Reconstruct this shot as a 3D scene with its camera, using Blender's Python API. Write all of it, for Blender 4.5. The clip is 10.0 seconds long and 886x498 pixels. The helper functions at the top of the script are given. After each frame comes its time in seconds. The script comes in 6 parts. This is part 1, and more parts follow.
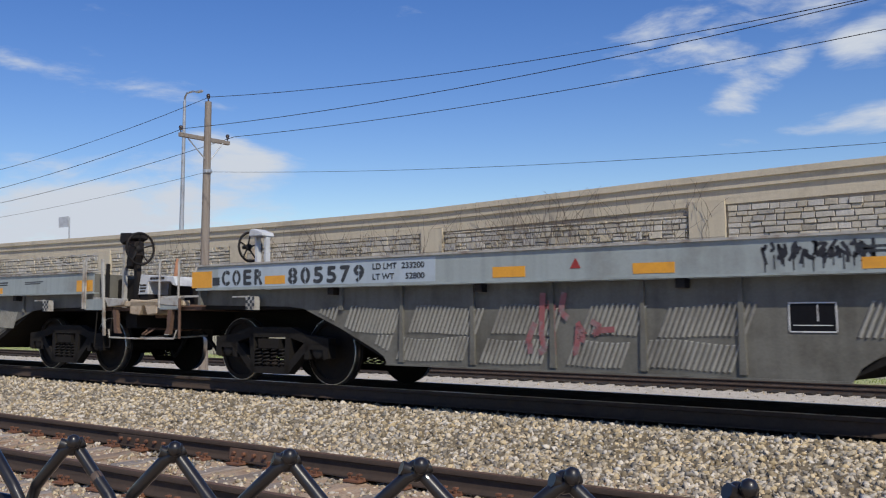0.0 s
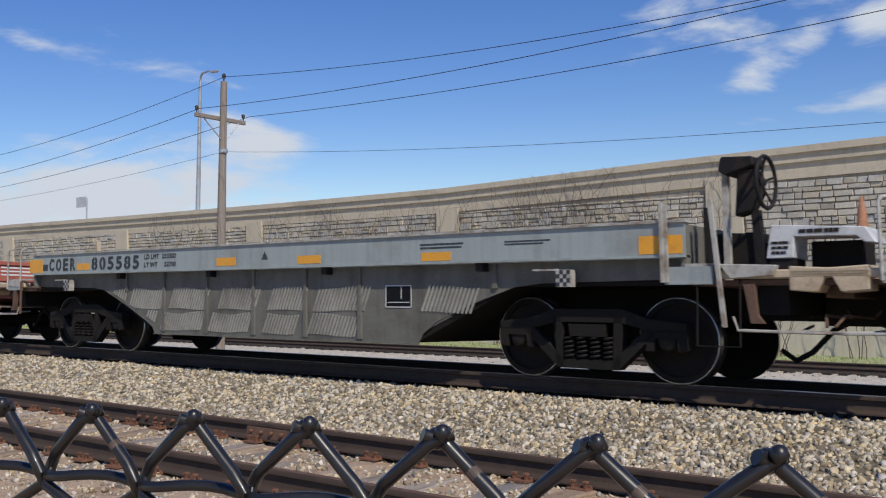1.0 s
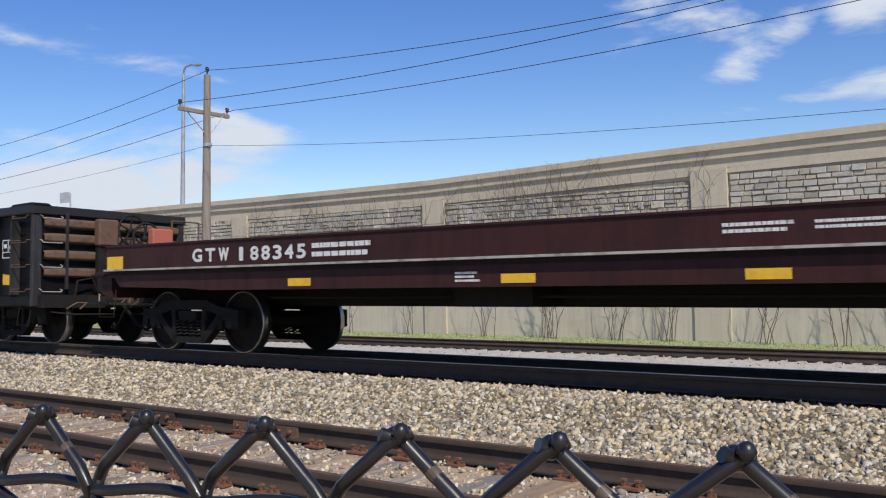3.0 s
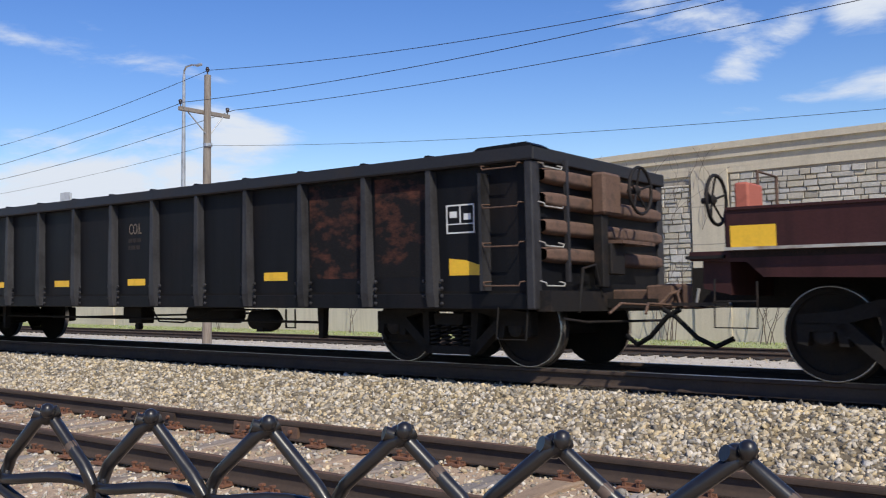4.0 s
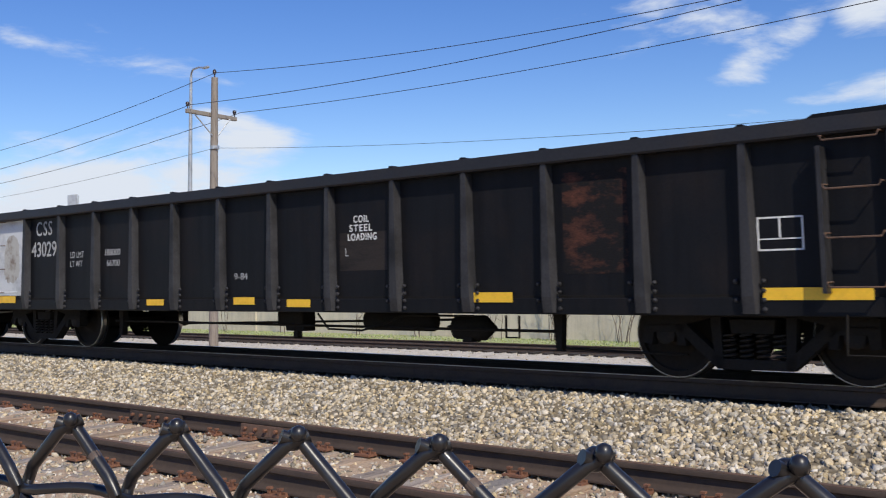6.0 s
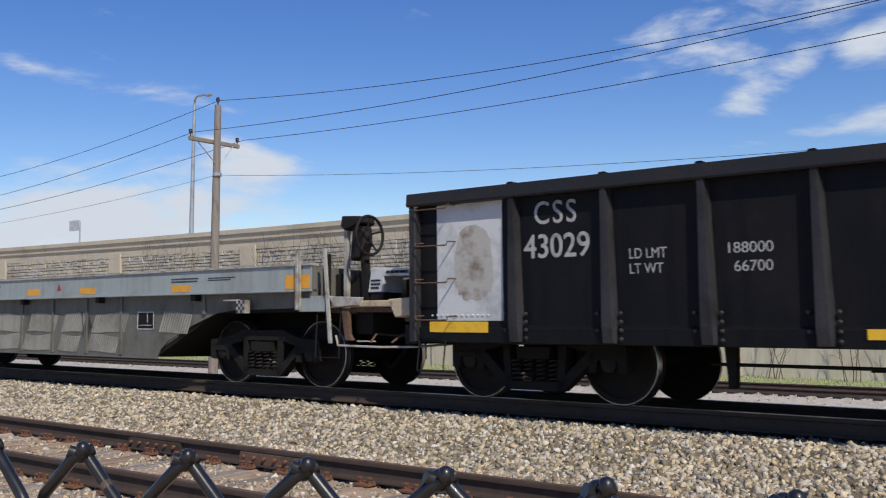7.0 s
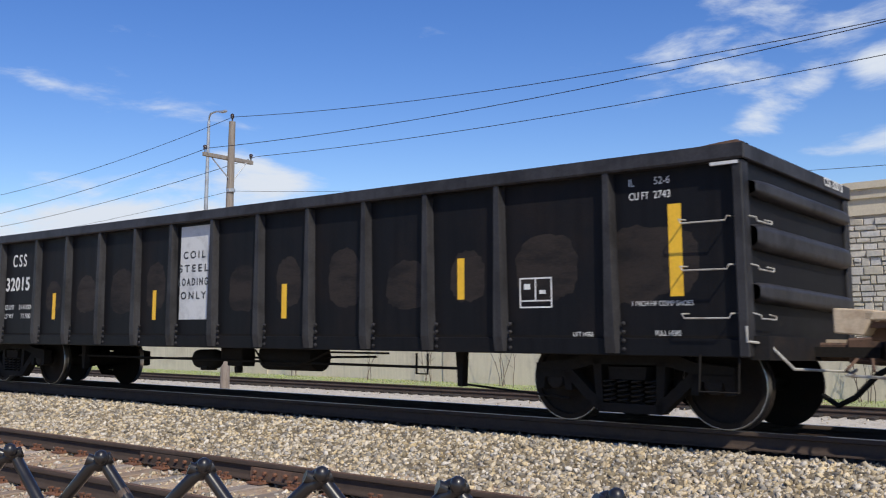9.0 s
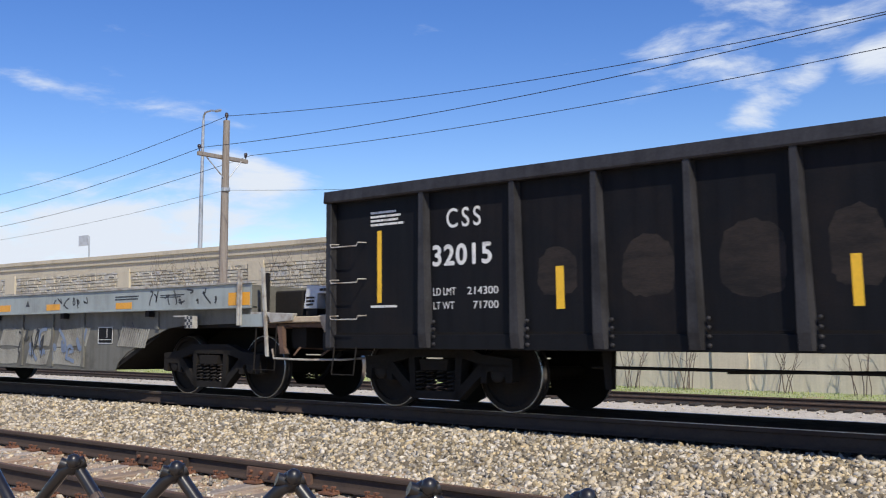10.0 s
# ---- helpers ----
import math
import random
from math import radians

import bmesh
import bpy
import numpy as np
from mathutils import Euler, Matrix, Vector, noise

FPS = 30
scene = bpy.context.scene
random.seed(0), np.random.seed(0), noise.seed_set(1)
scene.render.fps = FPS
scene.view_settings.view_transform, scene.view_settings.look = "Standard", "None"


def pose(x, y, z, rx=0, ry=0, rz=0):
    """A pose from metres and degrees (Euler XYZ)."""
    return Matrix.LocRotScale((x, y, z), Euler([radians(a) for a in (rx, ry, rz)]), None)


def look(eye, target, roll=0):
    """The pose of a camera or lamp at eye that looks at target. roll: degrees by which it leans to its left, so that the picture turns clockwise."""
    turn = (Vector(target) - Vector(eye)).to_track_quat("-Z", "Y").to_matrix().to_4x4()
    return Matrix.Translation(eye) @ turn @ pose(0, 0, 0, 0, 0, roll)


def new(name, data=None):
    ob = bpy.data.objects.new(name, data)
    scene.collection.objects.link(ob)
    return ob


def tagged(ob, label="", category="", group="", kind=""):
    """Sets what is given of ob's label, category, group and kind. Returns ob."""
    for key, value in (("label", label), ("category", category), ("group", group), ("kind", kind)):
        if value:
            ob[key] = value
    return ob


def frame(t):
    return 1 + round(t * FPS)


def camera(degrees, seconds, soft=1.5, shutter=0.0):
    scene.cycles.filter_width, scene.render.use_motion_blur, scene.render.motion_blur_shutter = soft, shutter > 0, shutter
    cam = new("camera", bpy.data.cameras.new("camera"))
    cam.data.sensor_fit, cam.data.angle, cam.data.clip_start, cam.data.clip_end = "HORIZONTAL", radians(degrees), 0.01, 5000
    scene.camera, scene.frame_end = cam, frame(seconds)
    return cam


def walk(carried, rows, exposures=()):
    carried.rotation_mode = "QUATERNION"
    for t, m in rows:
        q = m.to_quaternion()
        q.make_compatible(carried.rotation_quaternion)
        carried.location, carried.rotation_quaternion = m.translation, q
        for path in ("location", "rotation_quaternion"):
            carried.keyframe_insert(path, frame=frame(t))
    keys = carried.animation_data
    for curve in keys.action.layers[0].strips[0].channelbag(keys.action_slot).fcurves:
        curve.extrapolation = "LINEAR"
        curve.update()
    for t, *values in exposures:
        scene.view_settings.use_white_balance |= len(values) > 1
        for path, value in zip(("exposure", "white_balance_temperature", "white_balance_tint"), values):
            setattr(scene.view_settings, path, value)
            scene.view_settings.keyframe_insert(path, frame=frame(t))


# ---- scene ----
# ---------------------------------------------------------------- camera
cam = camera(49.1, 10.0, soft=1.15, shutter=0.5)
# the phone reads its sensor row by row, from the top
scene.cycles.rolling_shutter_type, scene.cycles.rolling_shutter_duration = "TOP", 0.12


def view(x, y, z, yaw, pitch, roll):
    """Pose of the hand-held camera: yaw to the left of straight across the tracks."""
    a, b = radians(yaw), radians(pitch)
    ahead = Vector((-math.sin(a) * math.cos(b), math.cos(a) * math.cos(b), math.sin(b)))
    return look((x, y, z), Vector((x, y, z)) + ahead * 10, roll)


walk(cam, [
    (0.0, view(0.012, -0.015, 1.139, 38.343, 2.865, -0.907)),
    (0.5, view(0.009, -0.012, 1.134, 39.073, 2.212, -0.983)),
    (1.0, view(0.004, -0.010, 1.132, 39.278, 1.687, -0.927)),
    (1.5, view(0.006, 0.004, 1.132, 38.678, 1.486, -1.257)),
    (2.0, view(0.005, 0.011, 1.132, 38.136, 1.572, -1.336)),
    (2.5, view(0.003, 0.013, 1.132, 38.458, 1.222, -1.493)),
    (4.0, view(0.004, 0.009, 1.132, 38.512, 1.204, -1.511)),
    (4.5, view(0.003, 0.014, 1.136, 38.609, 1.244, -1.802)),
    (5.0, view(-0.005, 0.017, 1.131, 39.155, 0.698, -1.848)),
    (6.5, view(-0.013, 0.002, 1.137, 38.777, 2.145, -1.122)),
    (7.0, view(-0.007, -0.003, 1.138, 38.883, 3.044, -1.009)),
    (7.5, view(-0.000, -0.001, 1.138, 38.542, 3.361, -1.006)),
    (8.0, view(0.003, -0.004, 1.138, 38.846, 3.643, -1.011)),
    (8.5, view(-0.002, -0.007, 1.135, 39.328, 3.638, -0.779)),
    (9.0, view(-0.002, -0.010, 1.136, 39.593, 4.056, -0.600)),
    (9.5, view(-0.001, -0.007, 1.137, 39.726, 3.945, -0.869)),
    (10.0, view(0.004, 0.001, 1.137, 39.355, 3.901, -1.071)),
], exposures=[(0.0, -0.30), (1.0, -0.28), (2.5, -0.15), (4.0, -0.02), (5.0, 0.0), (6.5, -0.10), (7.5, -0.28), (8.5, -0.12), (9.5, 0.0), (10.0, 0.05)])

# way of the train along the track, in metres from its place at the start
TRAVEL = [(0.0, 0.0), (0.5, 4.941), (1.0, 9.882), (1.5, 14.822), (2.0, 19.776), (2.5, 24.737), (4.0, 39.775),
          (4.5, 44.841), (5.0, 49.961), (6.5, 65.336), (7.0, 70.468), (7.5, 75.551), (8.0, 80.587), (8.5, 85.670),
          (9.0, 90.855), (9.5, 96.047), (10.0, 101.226)]

# ---------------------------------------------------------------- world and sun
SUN = Vector((0.85, -0.47, 1.0)).normalized()
world = bpy.data.worlds.new("sky")
scene.world = world
world.use_nodes = True
wn, wl = world.node_tree.nodes, world.node_tree.links
wn.clear()
sky = wn.new("ShaderNodeTexSky")
sky.sky_type = "NISHITA"
sky.sun_disc = False
sky.sun_elevation = math.asin(SUN.z)
sky.sun_rotation = math.atan2(SUN.x, SUN.y)
sky.altitude, sky.air_density, sky.dust_density, sky.ozone_density = 250, 1.0, 0.2, 3.0
bg = wn.new("ShaderNodeBackground")
bg.inputs[1].default_value = 0.12
out = wn.new("ShaderNodeOutputWorld")


def cloud_patch(centre, spread, soft, tilt=0.0):
    """1 near a direction of the sky, 0 away from it, in an ellipse."""
    c = Vector(centre).normalized()
    side = Vector((0, 0, 1)).cross(c).normalized()
    up = c.cross(side)
    ca, sa = math.cos(radians(tilt)), math.sin(radians(tilt))
    side, up = side * ca + up * sa, up * ca - side * sa
    total = None
    for axis, size in ((side, spread[0]), (up, spread[1])):
        d = wn.new("ShaderNodeVectorMath"); d.operation = "DOT_PRODUCT"
        wl.new(coord.outputs["Generated"], d.inputs[0]); d.inputs[1].default_value = axis
        o = wn.new("ShaderNodeMath"); o.operation = "SUBTRACT"
        wl.new(d.outputs["Value"], o.inputs[0]); o.inputs[1].default_value = c.dot(axis)
        q = wn.new("ShaderNodeMath"); q.operation = "DIVIDE"
        wl.new(o.outputs[0], q.inputs[0]); q.inputs[1].default_value = size
        s = wn.new("ShaderNodeMath"); s.operation = "MULTIPLY"
        wl.new(q.outputs[0], s.inputs[0]); wl.new(q.outputs[0], s.inputs[1])
        if total:
            a = wn.new("ShaderNodeMath"); a.operation = "ADD"
            wl.new(total, a.inputs[0]); wl.new(s.outputs[0], a.inputs[1])
            total = a.outputs[0]
        else:
            total = s.outputs[0]
    m = wn.new("ShaderNodeMapRange")
    wl.new(total, m.inputs["Value"])
    m.inputs["From Min"].default_value, m.inputs["From Max"].default_value = 1.0, 1.0 - soft
    return m.outputs["Result"]


coord = wn.new("ShaderNodeTexCoord")


def bearing(px, py):
    """Direction in the sky, from degrees left of straight across and degrees up."""
    a, b = radians(px), radians(py)
    return (-math.sin(a) * math.cos(b), math.cos(a) * math.cos(b), math.sin(b))


warp = wn.new("ShaderNodeTexNoise")
warp.inputs["Scale"].default_value, warp.inputs["Detail"].default_value = 3.0, 3.0
wl.new(coord.outputs["Generated"], warp.inputs["Vector"])
stretch = wn.new("ShaderNodeMapping")
stretch.inputs["Scale"].default_value = (1.0, 1.0, 3.4)
stretch.inputs["Rotation"].default_value = (0.35, 0.3, 0.0)
mixv = wn.new("ShaderNodeVectorMath"); mixv.operation = "MULTIPLY_ADD"
wl.new(warp.outputs["Color"], mixv.inputs[0]); mixv.inputs[1].default_value = (0.12, 0.12, 0.12)
wl.new(coord.outputs["Generated"], mixv.inputs[2])
wl.new(mixv.outputs[0], stretch.inputs["Vector"])
puff = wn.new("ShaderNodeTexNoise")
puff.inputs["Scale"].default_value, puff.inputs["Detail"].default_value, puff.inputs["Roughness"].default_value = 8.0, 9.0, 0.6
wl.new(stretch.outputs[0], puff.inputs["Vector"])
CLOUDS = [((62, 2.6), (0.30, 0.105), 1.0, 1.05, 4), ((52.5, 4.6), (0.16, 0.060), 1.0, 0.80, -6), ((50.3, 7.9), (0.085, 0.048), 1.0, 0.74, -8), ((55, 7.8), (0.10, 0.035), 1.0, 0.55, 4),
          ((57.5, 12.5), (0.17, 0.034), 1.0, 0.37, -15), ((22.0, 13.8), (0.11, 0.048), 1.0, 0.60, 14), ((24.0, 15.8), (0.08, 0.055), 1.0, 0.47, 35), ((26.5, 12.8), (0.10, 0.032), 1.0, 0.52, 16),
          ((17.4, 15.2), (0.12, 0.040), 1.0, 0.46, 16), ((20.9, 11.5), (0.058, 0.034), 1.0, 0.66, 28), ((19.2, 12.8), (0.06, 0.030), 1.0, 0.58, 40),
          ((17.6, 8.9), (0.10, 0.013), 1.0, 0.60, 5), ((14.0, 9.2), (0.09, 0.020), 1.0, 0.76, 4), ((13.6, 13.6), (0.06, 0.036), 1.0, 0.66, 10), ((20, 17.5), (0.16, 0.05), 1.0, 0.45, 16)]
cover = None
for (px, py), spread, soft, dense, tilt in CLOUDS:
    patch = cloud_patch(bearing(px, py), spread, soft, -tilt)
    k = wn.new("ShaderNodeMath"); k.operation = "MULTIPLY"
    wl.new(patch, k.inputs[0]); k.inputs[1].default_value = dense
    if cover:
        m = wn.new("ShaderNodeMath"); m.operation = "MAXIMUM"
        wl.new(cover, m.inputs[0]); wl.new(k.outputs[0], m.inputs[1])
        cover = m.outputs[0]
    else:
        cover = k.outputs[0]
wisp = wn.new("ShaderNodeMath"); wisp.operation = "MULTIPLY_ADD"
wl.new(puff.outputs["Fac"], wisp.inputs[0]); wisp.inputs[1].default_value, wisp.inputs[2].default_value = 2.0, -0.50
lift = wn.new("ShaderNodeMath"); lift.operation = "ADD"
wl.new(wisp.outputs[0], lift.inputs[0]); wl.new(cover, lift.inputs[1])
edge = wn.new("ShaderNodeMapRange")
edge.interpolation_type = "SMOOTHSTEP"
edge.inputs["From Min"].default_value, edge.inputs["From Max"].default_value = 0.80, 1.42
wl.new(lift.outputs[0], edge.inputs["Value"])
tone = wn.new("ShaderNodeMix"); tone.data_type = "RGBA"
wl.new(edge.outputs["Result"], tone.inputs["Factor"])
deep = wn.new("ShaderNodeHueSaturation")
deep.inputs["Saturation"].default_value, deep.inputs["Value"].default_value = 1.29, 1.12
deep.inputs["Hue"].default_value = 0.517
wl.new(sky.outputs[0], deep.inputs["Color"])
wl.new(deep.outputs[0], tone.inputs["A"])
tone.inputs["B"].default_value = (6.2, 6.7, 7.5, 1)
wl.new(tone.outputs["Result"], bg.inputs[0])
wl.new(bg.outputs[0], out.inputs[0])

lamp = bpy.data.lights.new("sun", "SUN")
lamp.energy, lamp.angle, lamp.color = 4.2, radians(0.55), (1.0, 0.93, 0.80)
sun = new("sun", lamp)
sun.matrix_basis = look((20, -20, 60), Vector((20, -20, 60)) - SUN)


# ---------------------------------------------------------------- materials
def mat(name, base, rough=0.6, metal=0.0, spots=None, spot_amount=0.5, spot_scale=3.0, grain=40.0, vary=0.12, bump=0.15,
        stretch=(1, 1, 1), pieces=0.0, coat=0.0, streak=0.0, shine=0.5):
    """Painted or natural surface: base colour, patches of a second colour, fine grain and relief."""
    m = bpy.data.materials.new(name)
    m.use_nodes = True
    n, l = m.node_tree.nodes, m.node_tree.links
    b = n["Principled BSDF"]
    b.inputs["Metallic"].default_value = metal
    b.inputs["Coat Weight"].default_value = coat
    b.inputs["Specular IOR Level"].default_value = shine
    tc = n.new("ShaderNodeTexCoord")
    mp = n.new("ShaderNodeMapping")
    mp.inputs["Scale"].default_value = stretch
    info = n.new("ShaderNodeObjectInfo")
    shift = n.new("ShaderNodeVectorMath"); shift.operation = "ADD"
    l.new(tc.outputs["Object"], shift.inputs[0]); l.new(info.outputs["Random"], shift.inputs[1])
    l.new(shift.outputs[0], mp.inputs["Vector"])
    fine = n.new("ShaderNodeTexNoise")
    fine.inputs["Scale"].default_value, fine.inputs["Detail"].default_value = grain, 6
    l.new(mp.outputs[0], fine.inputs["Vector"])
    big = n.new("ShaderNodeTexNoise")
    big.inputs["Scale"].default_value, big.inputs["Detail"].default_value = spot_scale, 8
    big.inputs["Roughness"].default_value = 0.65
    l.new(mp.outputs[0], big.inputs["Vector"])
    ramp = n.new("ShaderNodeMapRange")
    ramp.inputs["From Min"].default_value = 0.72 - 0.45 * spot_amount
    ramp.inputs["From Max"].default_value = 0.92 - 0.45 * spot_amount
    l.new(big.outputs["Fac"], ramp.inputs["Value"])
    mix = n.new("ShaderNodeMix"); mix.data_type = "RGBA"
    mix.inputs["A"].default_value = (*base, 1)
    mix.inputs["B"].default_value = (*(spots or [c * 0.7 for c in base]), 1)
    l.new(ramp.outputs["Result"], mix.inputs["Factor"])
    val = n.new("ShaderNodeMapRange")
    val.inputs["To Min"].default_value, val.inputs["To Max"].default_value = 1 - vary * 2, 1 + vary * 2
    l.new(fine.outputs["Fac"], val.inputs["Value"])
    hsv = n.new("ShaderNodeHueSaturation")
    l.new(mix.outputs["Result"], hsv.inputs["Color"]); l.new(val.outputs["Result"], hsv.inputs["Value"])
    last = hsv
    if streak:
        sm = n.new("ShaderNodeMapping")
        sm.inputs["Scale"].default_value = (5.0, 5.0, 0.35)
        l.new(shift.outputs[0], sm.inputs["Vector"])
        sn = n.new("ShaderNodeTexNoise")
        sn.inputs["Scale"].default_value, sn.inputs["Detail"].default_value = 1.6, 7
        l.new(sm.outputs[0], sn.inputs["Vector"])
        sr = n.new("ShaderNodeMapRange")
        sr.inputs["From Min"].default_value, sr.inputs["From Max"].default_value = 0.45, 0.75
        sr.inputs["To Min"].default_value, sr.inputs["To Max"].default_value = 1.0, 1.0 - streak
        l.new(sn.outputs["Fac"], sr.inputs["Value"])
        h2 = n.new("ShaderNodeHueSaturation")
        l.new(last.outputs[0], h2.inputs["Color"]); l.new(sr.outputs["Result"], h2.inputs["Value"])
        last = h2
    if pieces:
        geo = n.new("ShaderNodeNewGeometry")
        add = n.new("ShaderNodeMath"); add.operation = "ADD"
        l.new(geo.outputs["Random Per Island"], add.inputs[0]); l.new(info.outputs["Random"], add.inputs[1])
        fr = n.new("ShaderNodeMath"); fr.operation = "FRACT"
        l.new(add.outputs[0], fr.inputs[0])
        pr = n.new("ShaderNodeMapRange")
        pr.inputs["To Min"].default_value, pr.inputs["To Max"].default_value = 1 - pieces, 1 + pieces
        l.new(fr.outputs[0], pr.inputs["Value"])
        h3 = n.new("ShaderNodeHueSaturation")
        l.new(last.outputs[0], h3.inputs["Color"]); l.new(pr.outputs["Result"], h3.inputs["Value"])
        mul = n.new("ShaderNodeMath"); mul.operation = "MULTIPLY"
        l.new(fr.outputs[0], mul.inputs[0]); mul.inputs[1].default_value = 7.31
        f2 = n.new("ShaderNodeMath"); f2.operation = "FRACT"
        l.new(mul.outputs[0], f2.inputs[0])
        sp = n.new("ShaderNodeMapRange")
        sp.inputs["To Min"].default_value, sp.inputs["To Max"].default_value = 0.45, 1.2
        l.new(f2.outputs[0], sp.inputs["Value"])
        l.new(sp.outputs["Result"], h3.inputs["Saturation"])
        last = h3
    l.new(last.outputs[0], b.inputs["Base Color"])
    rr = n.new("ShaderNodeMapRange")
    rr.inputs["To Min"].default_value, rr.inputs["To Max"].default_value = max(rough - 0.15, 0.05), min(rough + 0.15, 1)
    l.new(big.outputs["Fac"], rr.inputs["Value"]); l.new(rr.outputs["Result"], b.inputs["Roughness"])
    if bump:
        bp = n.new("ShaderNodeBump")
        bp.inputs["Strength"].default_value, bp.inputs["Distance"].default_value = bump, 0.01
        l.new(fine.outputs["Fac"], bp.inputs["Height"]); l.new(bp.outputs[0], b.inputs["Normal"])
    return m


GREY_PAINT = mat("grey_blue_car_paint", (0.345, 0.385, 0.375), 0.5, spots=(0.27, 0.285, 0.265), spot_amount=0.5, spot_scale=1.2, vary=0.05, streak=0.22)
# Darker than GREY_PAINT: the shade under the sill is put into this colour.
GREY_SKIRT = mat("shaded_dusty_skirt_paint", (0.172, 0.166, 0.142), 0.6, spots=(0.115, 0.107, 0.088), spot_amount=0.55, spot_scale=1.6, vary=0.10, streak=0.25, shine=0.25)
# Paler than the skirt: sunlight stripes are put into this colour.
SUN_STREAK_GREY = mat("dusty_rib_grey", (0.34, 0.335, 0.305), 0.6, spots=(0.22, 0.21, 0.19), spot_amount=0.55, spot_scale=1.6, vary=0.10, streak=0.2, shine=0.3)
FRESH_PATCH = mat("pale_blue_fresh_paint", (0.44, 0.51, 0.56), 0.5, spots=(0.38, 0.43, 0.46), spot_amount=0.4, spot_scale=2.5, vary=0.04, streak=0.12)
PALE_TRIM = mat("worn_pale_grey_paint", (0.44, 0.425, 0.385), 0.6, spots=(0.20, 0.15, 0.11), spot_amount=0.55, spot_scale=5, vary=0.1)
TAN_TIMBER = mat("weathered_tan_decking", (0.50, 0.40, 0.28), 0.75, spots=(0.32, 0.22, 0.14), spot_amount=0.5, spot_scale=4, vary=0.15)
BLACK_PAINT = mat("faded_black_car_paint", (0.0085, 0.0088, 0.0105), 0.5, spots=(0.015, 0.0125, 0.0125), spot_amount=0.5, spot_scale=1.0, vary=0.12, streak=0.35, shine=0.14)
RIB_PAINT = mat("rubbed_grey_black_paint", (0.040, 0.0385, 0.041), 0.5, spots=(0.017, 0.0158, 0.016), spot_amount=0.55, spot_scale=1.8, vary=0.2, streak=0.45, shine=0.3)
CHORD_PAINT = mat("dull_black_chord_paint", (0.021, 0.0205, 0.022), 0.5, spots=(0.030, 0.024, 0.021), spot_amount=0.45, spot_scale=1.5, vary=0.2, shine=0.3)
PATCH_GREY = mat("rubbed_bare_patch", (0.031, 0.0245, 0.021), 0.6, spots=(0.014, 0.0125, 0.0125), spot_amount=0.62, spot_scale=2.2, vary=0.2, stretch=(0.6, 1.0, 2.2), shine=0.2)
RUST_PATCH = mat("rusty_scorched_paint", (0.115, 0.042, 0.026), 0.8, spots=(0.0095, 0.009, 0.0098), spot_amount=0.90, spot_scale=2.2, vary=0.35, stretch=(1.0, 1.0, 1.7), shine=0.2)
RUST_BRIGHT = mat("bright_rust", (0.42, 0.20, 0.11), 0.8, spots=(0.12, 0.05, 0.03), spot_amount=0.55, spot_scale=6, vary=0.2)
MAROON = mat("dark_maroon_car_paint", (0.050, 0.0165, 0.0155), 0.6, spots=(0.030, 0.013, 0.012), spot_amount=0.5, spot_scale=1.2, vary=0.15, streak=0.35, shine=0.25)
ORANGE_RED = mat("faded_orange_red_paint", (0.44, 0.125, 0.08), 0.65, spots=(0.27, 0.07, 0.045), spot_amount=0.52, spot_scale=3, vary=0.1)
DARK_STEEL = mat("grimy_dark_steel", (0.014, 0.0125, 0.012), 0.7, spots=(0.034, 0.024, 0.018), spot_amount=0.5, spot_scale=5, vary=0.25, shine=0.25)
# Brake dust tone, taken darker to stand for the shade beneath the cars.
UNDER_STEEL = mat("shaded_brake_dust_underframe", (0.017, 0.015, 0.0135), 0.9, spots=(0.023, 0.0175, 0.0135), spot_amount=0.45, spot_scale=4, vary=0.25, shine=0.2)
RUSTY_STEEL = mat("brown_rusty_steel", (0.13, 0.075, 0.05), 0.8, spots=(0.06, 0.04, 0.03), spot_amount=0.5, spot_scale=6, vary=0.2)
# Wheel dust tone, likewise lowered for shade from the car bodies.
WHEEL_STEEL = mat("shaded_dusty_wheel_steel", (0.018, 0.0145, 0.0125), 0.8, spots=(0.026, 0.018, 0.013), spot_amount=0.5, spot_scale=6, vary=0.2, shine=0.2)
TREAD = mat("bright_running_steel", (0.55, 0.54, 0.52), 0.32, metal=1.0, spots=(0.4, 0.38, 0.36), spot_scale=8, vary=0.05, bump=0.03)
RAIL_SIDE = mat("brown_rail_steel", (0.055, 0.036, 0.026), 0.9, spots=(0.04, 0.027, 0.022), spot_amount=0.5, spot_scale=5, vary=0.2)
RUSTY_IRON = mat("orange_rust_iron", (0.20, 0.088, 0.048), 0.9, spots=(0.10, 0.05, 0.033), spot_amount=0.5, spot_scale=9, vary=0.25)
ORANGE_REFLECTOR = mat("orange_yellow_reflector", (0.78, 0.36, 0.035), 0.45, spots=(0.66, 0.30, 0.04), spot_scale=6, vary=0.06, bump=0.02)
YELLOW_REFLECTOR = mat("yellow_reflector", (0.85, 0.50, 0.03), 0.45, spots=(0.7, 0.4, 0.03), spot_scale=6, vary=0.06, bump=0.02)
STENCIL_DARK = mat("black_stencil_paint", (0.035, 0.04, 0.045), 0.6, spots=(0.08, 0.085, 0.09), spot_amount=0.4, spot_scale=8, vary=0.1, bump=0.02)
STENCIL_WHITE = mat("white_stencil_paint", (0.72, 0.72, 0.70), 0.6, spots=(0.35, 0.34, 0.33), spot_amount=0.4, spot_scale=7, vary=0.08, bump=0.02)
